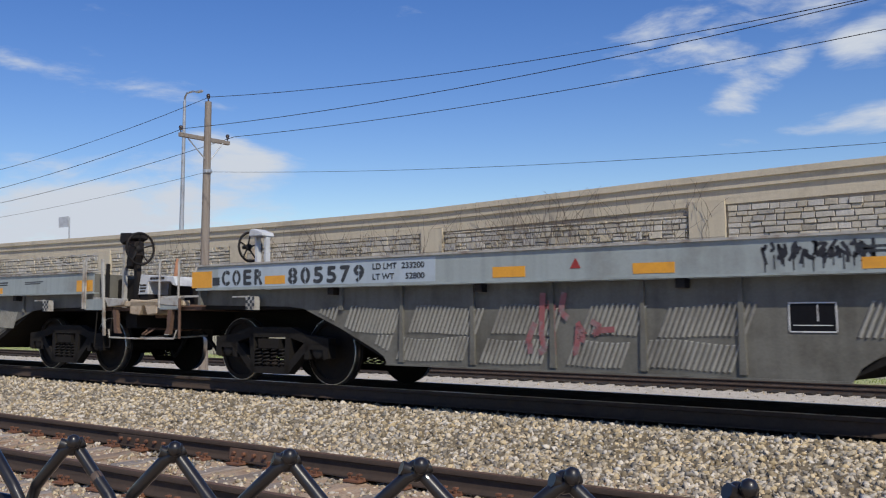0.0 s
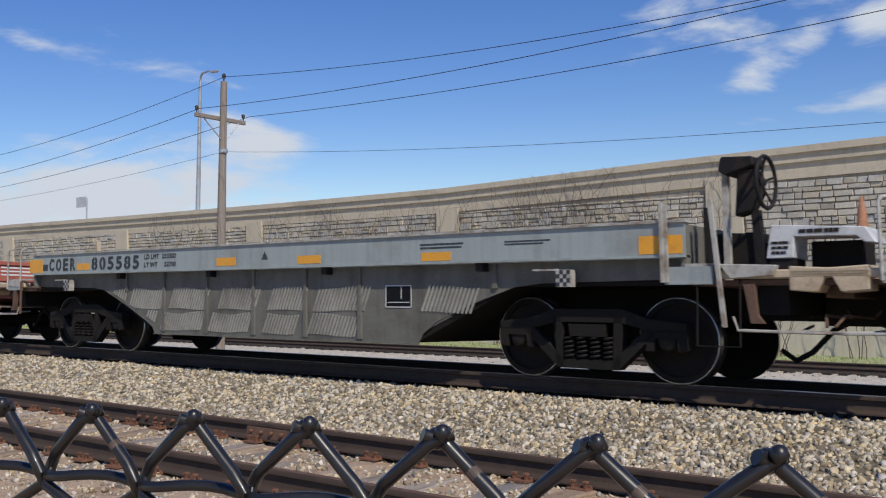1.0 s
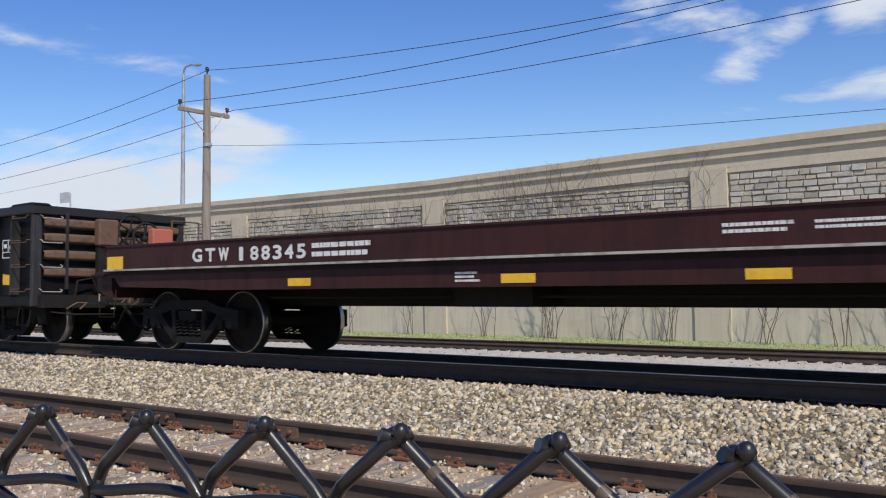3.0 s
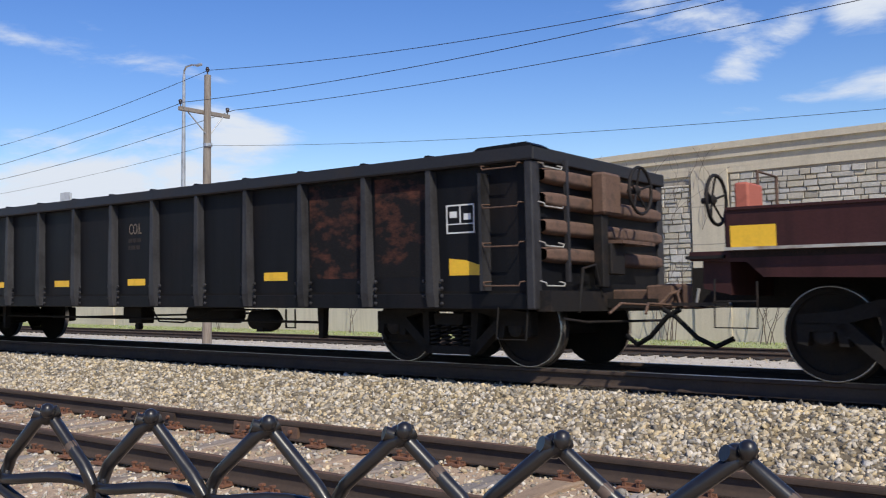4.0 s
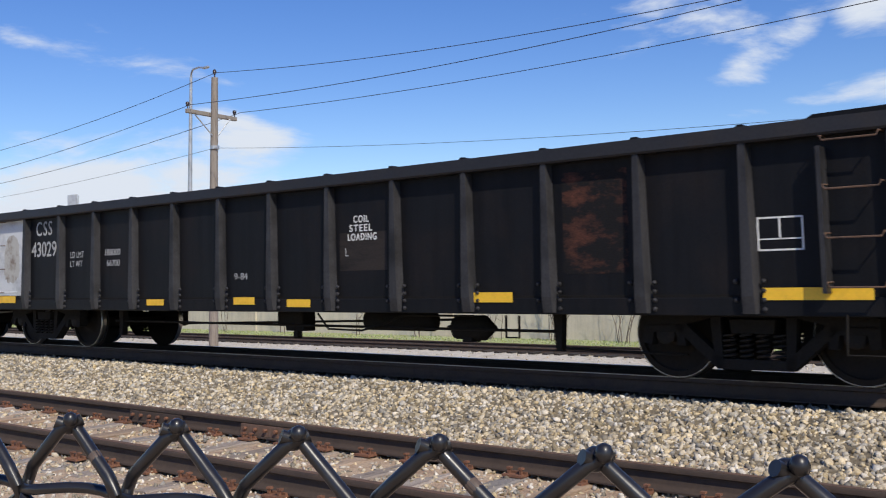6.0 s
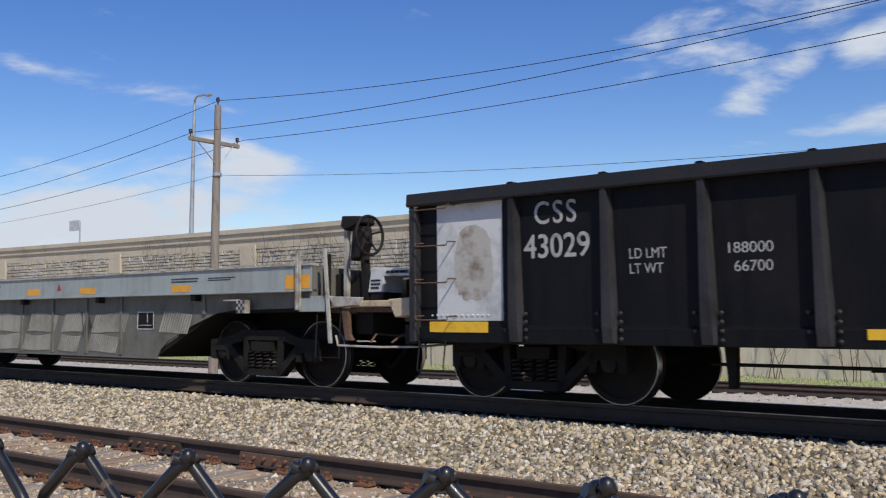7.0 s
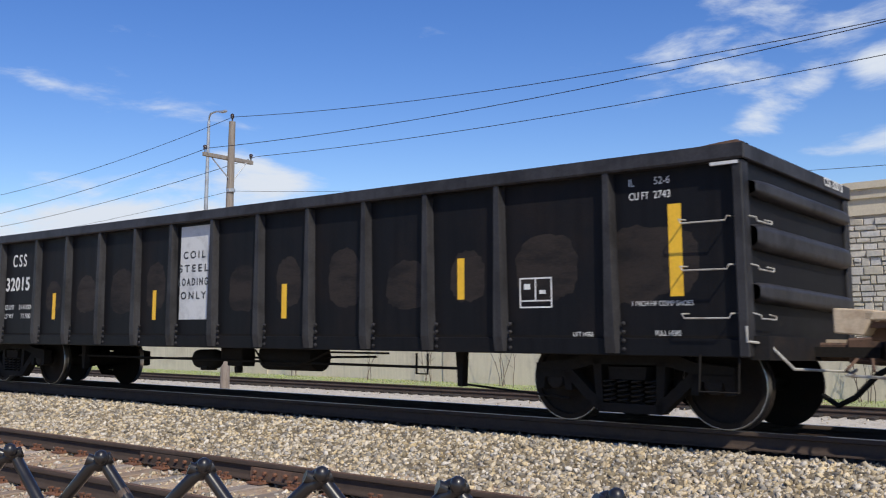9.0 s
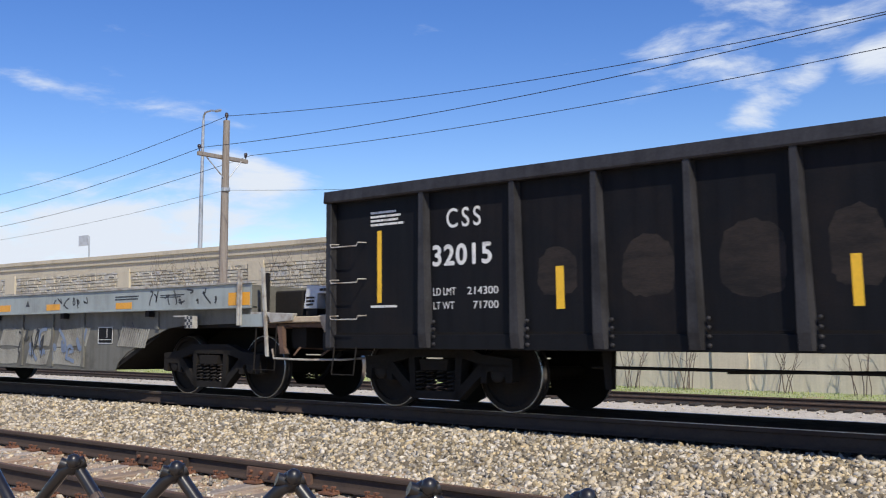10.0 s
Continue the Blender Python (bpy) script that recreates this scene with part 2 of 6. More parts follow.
PANEL_WHITE = mat("scuffed_white_panel_paint", (0.60, 0.61, 0.61), 0.55, spots=(0.36, 0.37, 0.38), spot_amount=0.5, spot_scale=2.0, vary=0.06, bump=0.04)
GRAFFITI = mat("spray_paint_black", (0.03, 0.03, 0.035), 0.5, vary=0.1, bump=0.0)
GRAFFITI_RED = mat("spray_paint_faded_red", (0.30, 0.10, 0.10), 0.6, spots=(0.25, 0.2, 0.2), spot_amount=0.6, spot_scale=7, vary=0.1, bump=0.0)
GRAFFITI_BLUE = mat("spray_paint_faded_blue", (0.20, 0.25, 0.34), 0.6, vary=0.1, bump=0.0)
RED_MARK = mat("red_mark_paint", (0.32, 0.035, 0.03), 0.5, vary=0.06, bump=0.0)
STONE = mat("grey_ballast_stone", (0.455, 0.375, 0.255), 0.92, spots=(0.27, 0.205, 0.125), spot_amount=0.5, spot_scale=9, grain=90, vary=0.18, bump=0.35, pieces=0.58, shine=0.3)
# Much darker ballast tone, used on the main track only.
DARK_STONE = mat("dark_ballast_stone", (0.042, 0.036, 0.030), 0.9, spots=(0.018, 0.015, 0.013), spot_amount=0.5, spot_scale=9, grain=90, vary=0.2, bump=0.35, pieces=0.4, shine=0.2)
GRAVEL_BED = mat("packed_gravel_bed", (0.19, 0.152, 0.10), 0.95, spots=(0.10, 0.08, 0.055), spot_amount=0.55, spot_scale=6, grain=70, vary=0.35, bump=0.9)
PALE_BED = mat("pale_stone_bed", (0.50, 0.455, 0.385), 0.95, spots=(0.34, 0.30, 0.245), spot_amount=0.5, spot_scale=4, grain=30, vary=0.3, bump=0.8)
DIRT = mat("brown_gravelly_dirt", (0.43, 0.315, 0.215), 0.95, spots=(0.26, 0.16, 0.10), spot_amount=0.5, spot_scale=4, grain=60, vary=0.35, bump=0.9)
TIE_WOOD = mat("weathered_tie_timber", (0.34, 0.255, 0.185), 0.9, spots=(0.18, 0.125, 0.09), spot_amount=0.45, spot_scale=3, grain=30, vary=0.25, bump=0.6, stretch=(6, 1, 6), pieces=0.3)
TIE_DARK = mat("dark_tie_timber", (0.035, 0.026, 0.02), 0.9, vary=0.25, bump=0.5, pieces=0.3)
CONCRETE_TIE = mat("pale_concrete_sleeper", (0.42, 0.40, 0.36), 0.9, vary=0.12, bump=0.3)
GRASS = mat("spring_grass", (0.27, 0.33, 0.075), 0.9, spots=(0.37, 0.35, 0.15), spot_amount=0.5, spot_scale=1.5, grain=25, vary=0.3, bump=0.6, pieces=0.25)
CONCRETE = mat("pale_stained_concrete", (0.62, 0.56, 0.435), 0.9, spots=(0.50, 0.445, 0.345), spot_amount=0.5, spot_scale=0.8, grain=25, vary=0.06, streak=0.16)
COPING = mat("pale_coping_concrete", (0.58, 0.51, 0.39), 0.9, spots=(0.40, 0.345, 0.265), spot_amount=0.42, spot_scale=0.5, grain=25, vary=0.08, streak=0.10)
WALL_STONE = mat("cast_stone_facing", (0.53, 0.475, 0.38), 0.92, spots=(0.33, 0.295, 0.24), spot_amount=0.50, spot_scale=0.45, grain=22, vary=0.16, bump=0.6, pieces=0.10, streak=0.12)
WALL_JOINT = mat("stone_joint", (0.36, 0.32, 0.26), 0.95, vary=0.15)
POLE_WOOD = mat("grey_pole_timber", (0.27, 0.235, 0.20), 0.85, spots=(0.17, 0.13, 0.10), spot_amount=0.5, spot_scale=2, grain=18, vary=0.2, bump=0.4, stretch=(8, 8, 0.5))
GALVANISED = mat("galvanised_steel", (0.50, 0.52, 0.54), 0.45, metal=0.6, vary=0.06, bump=0.03)
CABLE = mat("black_cable", (0.02, 0.02, 0.025), 0.6, vary=0.05, bump=0.0)
INSULATOR = mat("dark_porcelain", (0.05, 0.035, 0.03), 0.25, vary=0.05, bump=0.0)
VINYL = mat("glossy_black_vinyl", (0.014, 0.013, 0.0135), 0.36, spots=(0.02, 0.02, 0.024), spot_amount=0.4, spot_scale=45, grain=120, vary=0.12, bump=0.02, coat=0.25)
BARE_BRUSH = mat("bare_brush_bark", (0.13, 0.10, 0.08), 0.9, vary=0.2)
SIGN_FACE = mat("sign_back_metal", (0.55, 0.58, 0.60), 0.5, vary=0.05, bump=0.0)
WORN_SPOT = mat("worn_tan_wire_spot", (0.10, 0.07, 0.052), 0.6, spots=(0.12, 0.08, 0.06), spot_amount=0.5, spot_scale=60, grain=200, vary=0.2, bump=0.05)
FADED_TAN = mat("faded_tan_stencil_paint", (0.16, 0.125, 0.095), 0.7, spots=(0.04, 0.034, 0.03), spot_amount=0.55, spot_scale=8, vary=0.1, bump=0.02)
FADED_WHITE = mat("faded_white_stencil_paint", (0.42, 0.42, 0.41), 0.65, spots=(0.14, 0.14, 0.14), spot_amount=0.5, spot_scale=9, vary=0.1, bump=0.02)
HOSE = mat("black_rubber_hose", (0.010, 0.010, 0.010), 0.7, vary=0.1, shine=0.2)


# ---------------------------------------------------------------- mesh building
class Shape:
    """A small mesh builder: boxes, prisms, tubes and turned forms in one mesh."""

    def __init__(self):
        self.v, self.f = [], []

    def put(self, verts, faces):
        k = len(self.v)
        self.v += [tuple(p) for p in verts]
        self.f += [tuple(i + k for i in f) for f in faces]
        return self

    def box(self, x0, x1, y0, y1, z0, z1):
        (x0, x1), (y0, y1), (z0, z1) = sorted((x0, x1)), sorted((y0, y1)), sorted((z0, z1))
        return self.put([(x0, y0, z0), (x1, y0, z0), (x1, y1, z0), (x0, y1, z0), (x0, y0, z1), (x1, y0, z1), (x1, y1, z1), (x0, y1, z1)],
                        [(3, 2, 1, 0), (4, 5, 6, 7), (0, 1, 5, 4), (1, 2, 6, 5), (2, 3, 7, 6), (3, 0, 4, 7)])

    def prism(self, outline, y0, y1):
        """An outline in x and z, drawn out from y0 to y1."""
        n = len(outline)
        a = sum(outline[i][0] * outline[(i + 1) % n][1] - outline[(i + 1) % n][0] * outline[i][1] for i in range(n))
        if a < 0:
            outline = outline[::-1]
        y0, y1 = sorted((y0, y1))
        return self.put([(x, y0, z) for x, z in outline] + [(x, y1, z) for x, z in outline],
                        [tuple(range(n)), tuple(range(2 * n - 1, n - 1, -1))] + [(i, i + n, (i + 1) % n + n, (i + 1) % n) for i in range(n)])

    def profile(self, outline, x0, x1):
        """An outline in y and z, drawn out from x0 to x1."""
        n = len(outline)
        a = sum(outline[i][0] * outline[(i + 1) % n][1] - outline[(i + 1) % n][0] * outline[i][1] for i in range(n))
        if a < 0:
            outline = outline[::-1]
        x0, x1 = sorted((x0, x1))
        return self.put([(x0, y, z) for y, z in outline] + [(x1, y, z) for y, z in outline],
                        [tuple(range(n - 1, -1, -1)), tuple(range(n, 2 * n))] + [(i, (i + 1) % n, (i + 1) % n + n, i + n) for i in range(n)])

    def tube(self, path, r, seg=8, closed=False):
        """A round bar along a path of points; r may be a list of radii."""
        path = [Vector(p) for p in path]
        n = len(path)
        rs = r if isinstance(r, (list, tuple)) else [r] * n
        verts, faces, ref = [], [], None
        for i, p in enumerate(path):
            if closed:
                d = path[(i + 1) % n] - path[i - 1]
            else:
                d = path[min(i + 1, n - 1)] - path[max(i - 1, 0)]
            d.normalize()
            if ref is None:
                ref = d.orthogonal().normalized()
            ref = (ref - d * ref.dot(d)).normalized()
            w = d.cross(ref)
            for k in range(seg):
                a = 2 * math.pi * k / seg
                verts.append(p + (ref * math.cos(a) + w * math.sin(a)) * rs[i])
        for i in range(n if closed else n - 1):
            j = (i + 1) % n
            for k in range(seg):
                q = (k + 1) % seg
                faces.append((i * seg + k, i * seg + q, j * seg + q, j * seg + k))
        if not closed:
            faces += [tuple(range(seg - 1, -1, -1)), tuple(range((n - 1) * seg, n * seg))]
        return self.put(verts, faces)

    def turned(self, centre, rows, seg=28, axis="y"):
        """A form turned about an axis: rows of (place along the axis, radius)."""
        verts, faces = [], []
        for h, r in rows:
            for k in range(seg):
                a = 2 * math.pi * k / seg
                c, s = r * math.cos(a), r * math.sin(a)
                p = {"y": (c, h, s), "x": (h, c, s), "z": (c, s, h)}[axis]
                verts.append(Vector(centre) + Vector(p))
        n = len(rows)
        for i in range(n - 1):
            for k in range(seg):
                q = (k + 1) % seg
                faces.append((i * seg + k, i * seg + q, (i + 1) * seg + q, (i + 1) * seg + k))
        faces += [tuple(range(seg - 1, -1, -1)), tuple(range((n - 1) * seg, n * seg))]
        return self.put(verts, faces)

    def mesh(self, name, material, smooth=False):
        me = bpy.data.meshes.new(name)
        me.from_pydata(self.v, [], self.f)
        bm = bmesh.new()
        bm.from_mesh(me)
        bmesh.ops.recalc_face_normals(bm, faces=bm.faces)
        bm.to_mesh(me)
        bm.free()
        if smooth:
            me.polygons.foreach_set("use_smooth", [True] * len(me.polygons))
            me.set_sharp_from_angle(angle=radians(62))
        me.materials.append(material)
        return me


def part(name, shape, material=None, parent=None, label="", smooth=False, bevel=0.0, at=None):
    """ONE mesh object, under a thing or a part. shape: a Shape, or a mesh to share."""
    me = shape if isinstance(shape, bpy.types.Mesh) else shape.mesh(name, material, smooth)
    ob = new(name, me)
    ob.parent = parent
    if at is not None:
        ob.matrix_basis = at
    if label:
        ob["label"] = label
    if bevel:
        b = ob.modifiers.new("edge", "BEVEL")
        b.width, b.segments, b.limit_method, b.angle_limit = bevel, 1, "ANGLE", radians(50)
    return ob


def thing(name, label, category, group="", kind="", at=None):
    ob = new(name)
    ob.empty_display_size = 0.2
    tagged(ob, label, category, group, kind)
    if at is not None:
        ob.matrix_basis = at
    return ob


def lettering(text, size, x, z, y, material, parent, width=0.0, bold=0.0, spread=1.0, name="lettering", tilt=0.0, end=False):
    """Painted letters on a surface that faces the near side; x, z: lower left corner; width: total width to fill. end: on a +x face."""
    cu = bpy.data.curves.new(name, "FONT")
    cu.body, cu.size, cu.space_character, cu.extrude = text, size, spread, 0.0008
    cu.space_line = 1.0
    tmp = bpy.data.objects.new("tmp", cu)
    scene.collection.objects.link(tmp)
    me = bpy.data.meshes.new_from_object(tmp.evaluated_get(bpy.context.evaluated_depsgraph_get()))
    bpy.data.objects.remove(tmp)
    co = np.empty(len(me.vertices) * 3)
    me.vertices.foreach_get("co", co)
    co = co.reshape(-1, 3)
    lo, hi = co.min(0), co.max(0)
    co[:, 0] -= lo[0]; co[:, 1] -= lo[1]
    if width:
        co[:, 0] *= width / (hi[0] - lo[0])
    co[:, 1] *= size / (hi[1] - lo[1])
    me.vertices.foreach_set("co", co.ravel())
    me.update()
    if bold:
        # heavier strokes: the same letters laid over one another, a little apart
        bm = bmesh.new()
        for i, (dx, dz) in enumerate(((0, 0), (bold, 0), (-bold, 0), (0, bold), (0, -bold))):
            k = len(bm.verts)
            bm.from_mesh(me)
            bm.verts.ensure_lookup_table()
            for v in bm.verts[k:]:
                v.co.x += dx
                v.co.y += dz
                v.co.z += 0.0003 * i
        bm.to_mesh(me)
        bm.free()
    me.materials.clear()
    me.materials.append(material)
    ob = new(name, me)
    ob.parent = parent
    ob.matrix_basis = pose(y, x, z, 90, 0, 90) if end else pose(x, y, z, 90, tilt, 0)
    return ob


def stencil(text, size, x, z, y, material, parent, width, bold=0.012, bridge=0.014):
    """Condensed stencil-cut letters, one object each; the round ones are parted by an upright bridge."""
    pitch = width / (len(text) - 0.25)
    for i, ch in enumerate(text):
        ob = lettering(ch, size - 2 * bold, x + i * pitch + bold, z + bold, y, material, parent, pitch * (0.75 if ch != "1" else 0.35) - 2 * bold, bold, name="letter")
        if ch in "CO0869RDQ" and bridge:
            bm = bmesh.new()
            bm.from_mesh(ob.data)
            mid = sum(v.co.x for v in bm.verts) / len(bm.verts) if ch == "R" else (max(v.co.x for v in bm.verts) + min(v.co.x for v in bm.verts)) / 2
            for off in (-bridge / 2, bridge / 2):
                bmesh.ops.bisect_plane(bm, geom=bm.verts[:] + bm.edges[:] + bm.faces[:], plane_co=(mid + off, 0, 0), plane_no=(1, 0, 0))
            gone = [f for f in bm.faces if abs(f.calc_center_median().x - mid) < bridge / 2 - 1e-5]
            bmesh.ops.delete(bm, geom=gone, context="FACES")
            bm.to_mesh(ob.data)
            bm.free()


def plate(x0, x1, z0, z1, y, thick=0.004):
    return Shape().box(x0, x1, y - thick, y, z0, z1)


# ---------------------------------------------------------------- ground, tracks
MAIN, NEAR, FAR = 9.977, 5.56, 29.95          # track centres
NEAR_TOP, FAR_TOP = -0.27, -1.67               # rail tops; the main track's is 0
RAIL_H = 0.17
CANT = 2.6                                    # degrees by which the main track leans away
DROP = 1.505 * math.sin(radians(CANT))


def ground_height(x, y):
    """The lie of the land across the tracks."""
    rows = [(-400, -0.9), (-6, -0.75), (0.2, -0.62), (3.2, -0.52), (4.0, -0.475), (6.9, -0.475), (7.3, -0.455), (7.9, -0.36), (8.6, -0.205), (11.5, -0.325),
            (12.1, -0.345), (13.6, -0.80), (17, -1.20), (21.5, -1.52), (26.5, -2.02), (27.5, -2.0), (28.4, -1.865), (31.5, -1.865), (32.4, -2.02), (36.2, -1.93), (400, -1.93)]
    for (a, za), (b, zb) in zip(rows, rows[1:]):
        if a <= y <= b:
            return za + (zb - za) * (y - a) / (b - a)
    return -1.0


def sheet(xs, ys, rough):
    s = Shape()
    for y in ys:
        for x in xs:
            near = -40 < x < 12 and (-2 < y < 6.5 or 32.6 < y < 36)
            s.v.append((x, y, ground_height(x, y) + (noise.noise((x * 1.7, y * 1.7, 0)) * rough if near else 0)))
    n = len(xs)
    for j in range(len(ys) - 1):
        for i in range(n - 1):
            s.f.append((j * n + i, j * n + i + 1, (j + 1) * n + i + 1, (j + 1) * n + i))
    return s


def spaced(stops):
    got = []
    for a, b, step in stops:
        k = max(1, round((b - a) / step))
        got += [a + (b - a) * i / k for i in range(k)]
    return got + [stops[-1][1]]


ground = part("ground", sheet(spaced([(-4000, -200, 950), (-200, -45, 15), (-45, 12, 0.5), (12, 100, 8), (100, 4000, 975)]),
                              spaced([(-4000, -20, 995), (-20, -2, 2), (-2, 37, 0.35), (37, 60, 4.6), (60, 4000, 985)]), 0.03), DIRT)
tagged(ground, "brown gravelly railway ground between the tracks", "ground", kind="structure")


def stones(name, x0, x1, y0, y1, count, size, seed, label, lift=0.0, material=None):
    """A spread of loose broken stones, one joined object."""
    rng = np.random.default_rng(seed)
    ico = bmesh.new()
    bmesh.ops.create_icosphere(ico, subdivisions=1, radius=1.0)
    base = np.array([v.co[:] for v in ico.verts])
    tri = np.array([[v.index for v in f.verts] for f in ico.faces])
    ico.free()
    u = rng.random(count) ** 1.0
    xs = x1 + (x0 - x1) * u ** 1.55
    ys = y0 + (y1 - y0) * rng.random(count)
    r = size * (0.55 + 0.85 * rng.random(count) ** 1.6)
    form = base[None] * (1 + 0.36 * rng.standard_normal((count, 12, 1))).clip(0.45, 1.75)
    form = form * (np.array([1.25, 0.95, 0.68]) * (0.8 + 0.4 * rng.random((count, 1, 3)))) * r[:, None, None]
    q = rng.standard_normal((count, 4))
    q[:, 1:3] *= 0.5
    q /= np.linalg.norm(q, axis=1)[:, None]
    w, a, b, c = q.T
    rot = np.stack([np.stack([1 - 2 * (b * b + c * c), 2 * (a * b - c * w), 2 * (a * c + b * w)], -1),
                    np.stack([2 * (a * b + c * w), 1 - 2 * (a * a + c * c), 2 * (b * c - a * w)], -1),
                    np.stack([2 * (a * c - b * w), 2 * (b * c + a * w), 1 - 2 * (a * a + b * b)], -1)], 1)
    form = np.einsum("nij,nkj->nki", rot, form)
    zs = np.array([ground_height(x, y) + (noise.noise((x * 1.7, y * 1.7, 0)) * 0.03 if y < 6.5 else 0) for x, y in zip(xs, ys)]) + r * 0.45 * rng.random(count) + lift
    form += np.stack([xs, ys, zs], -1)[:, None]
    me = bpy.data.meshes.new(name)
    verts = form.reshape(-1, 3)
    faces = (tri[None] + 12 * np.arange(count)[:, None, None]).reshape(-1, 3)
    me.vertices.add(len(verts)); me.vertices.foreach_set("co", verts.ravel())
    me.loops.add(faces.size); me.loops.foreach_set("vertex_index", faces.ravel().astype(np.int32))
    me.polygons.add(len(faces))
    me.polygons.foreach_set("loop_start", np.arange(0, faces.size, 3, dtype=np.int32))
    me.update(calc_edges=True)
    me.materials.append(material or STONE)
    ob = new(name, me)
    tagged(ob, label, "gravel", kind="stuff")
    return ob


BED = Shape()
BED.put([(-60, 6.75, -0.474), (14, 6.75, -0.474), (14, 7.3, -0.449), (-60, 7.3, -0.449), (-60, 7.9, -0.354), (14, 7.9, -0.354),
         (-60, 8.6, -0.198), (14, 8.6, -0.198), (-60, 11.5, -0.318), (14, 11.5, -0.318), (-60, 12.1, -0.338), (14, 12.1, -0.338)],
        [(0, 1, 2, 3), (3, 2, 5, 4), (4, 5, 7, 6), (8, 9, 11, 10)])
bed = part("ballast_bed", BED, GRAVEL_BED)
tagged(part("track_bed", Shape().put([(-60, 8.6, -0.198), (14, 8.6, -0.198), (14, 11.5, -0.318), (-60, 11.5, -0.318)], [(0, 1, 2, 3)]), DARK_STONE), "dark stone bed between the main rails", "ballast", kind="structure")
tagged(bed, "grey crushed stone ballast bed of the main track", "ballast", kind="structure")
stones("ballast_stones", -30, 4.5, 6.5, 9.15, 62000, 0.0255, 3, "loose grey and tan crushed ballast stones")
stones("ballast_stones", -30, 4.5, 9.2, 12.9, 8000, 0.036, 4, "dark ballast stones under the main track", material=DARK_STONE)
stones("gravel_scatter", -16, 2.5, 3.2, 6.6, 17000, 0.020, 5, "small loose gravel and chippings between worn ties", lift=-0.002)
FAR_BED = Shape()
FAR_BED.put([(x, y, z) for y, z in ((27.4, -1.995), (28.4, -1.855), (31.5, -1.855), (32.4, -2.01)) for x in (-110, 40)], [(0, 1, 3, 2), (2, 3, 5, 4), (4, 5, 7, 6)])
tagged(part("far_ballast_bed", FAR_BED, PALE_BED), "pale crushed stone bed of the far track", "ballast", kind="structure")
stones("gravel_shoulder", -62, 2, 27.4, 32.2, 5000, 0.03, 6, "pale crushed stone along the far track")

RAIL_OUTLINE = [(-0.07, 0), (0.07, 0), (0.07, 0.012), (0.02, 0.03), (0.009, 0.045), (0.009, 0.12), (0.036, 0.133), (0.036, 0.162), (0.028, 0.17),
                (-0.028, 0.17), (-0.036, 0.162), (-0.036, 0.133), (-0.009, 0.12), (-0.009, 0.045), (-0.02, 0.03), (-0.07, 0.012)]


def rail(y, top, label, polished=True, x0=-160, x1=60):
    ob = part("rail", Shape().profile([(y + a, top - RAIL_H + b) for a, b in RAIL_OUTLINE], x0, x1), RAIL_SIDE, smooth=True)
    tagged(ob, label, "rail", "rails of the tracks")
    part("running_surface", Shape().box(x0, x1, y - 0.027, y + 0.027, top + 0.0005, top + 0.003), TREAD if polished else RUSTY_STEEL, ob,
         "bright worn running surface" if polished else "dull rusty running surface")
    return ob


near_rails = []
for centre, top, what in ((MAIN, 0.0, "steel rail of the main track under the train"), (NEAR, NEAR_TOP, "brown rusty rail of the side track"),
                          (FAR, FAR_TOP, "rusty rail of the far track")):
    for k in (-0.7525, 0.7525):
        r = rail(centre + k, top - (DROP if centre == MAIN and k > 0 else 0), what, centre == MAIN)
        if centre == NEAR:
            near_rails.append((r, centre + k))


def tie_mesh(name, material, seed, x=0.23, y=2.55, z=0.18):
    rng = random.Random(seed)
    s = Shape()
    rows = 6
    for i in range(rows + 1):
        yy = -y / 2 + y * i / rows
        d = [rng.uniform(-0.012, 0.012) for _ in range(4)]
        s.v += [(-x / 2 + d[0], yy, -z), (x / 2 + d[1], yy, -z), (x / 2 + d[1], yy, d[2] - 0.012), (x / 2 - 0.02 + d[1], yy, d[2]), (-x / 2 + 0.02 + d[0], yy, d[3]), (-x / 2 + d[0], yy, d[3] - 0.012)]
        if i:
            k = 6 * i
            s.f += [(k - 6 + a, k - 6 + (a + 1) % 6, k + (a + 1) % 6, k + a) for a in range(6)]
    s.f += [tuple(range(6)), tuple(range(6 * rows, 6 * rows + 6))]
    return s.mesh(name, material)


def sleepers(centre, top, x0, x1, step, material, label, tilt=2.0, seed=1, lean=0.0):
    """The ties of a track, under one structure piece."""
    rng = random.Random(seed)
    meshes = [tie_mesh("tie", material, seed * 10 + i) for i in range(4)]
    bed_ob = thing("track_ties", label, "ties", kind="structure")
    x = x0
    while x < x1:
        t = part("tie", rng.choice(meshes), parent=bed_ob)
        t.matrix_basis = pose(x + rng.uniform(-0.05, 0.05), centre + rng.uniform(-0.06, 0.06), top - RAIL_H - 0.012 - rng.uniform(0, 0.02), -lean, rng.uniform(-1.5, 1.5), rng.uniform(-tilt, tilt))
        x += step
    return bed_ob


sleepers(NEAR, NEAR_TOP, -34, 4, 0.53, TIE_WOOD, "cracked brown timber ties of the side track", seed=2, tilt=3)
sleepers(MAIN, -DROP / 2 - 0.03, -34, 6, 0.52, TIE_DARK, "dark timber ties under the main track", seed=3, lean=CANT)
sleepers(FAR, FAR_TOP + 0.075, -66, 2, 0.52, TIE_DARK, "dark timber ties of the far track", seed=4)

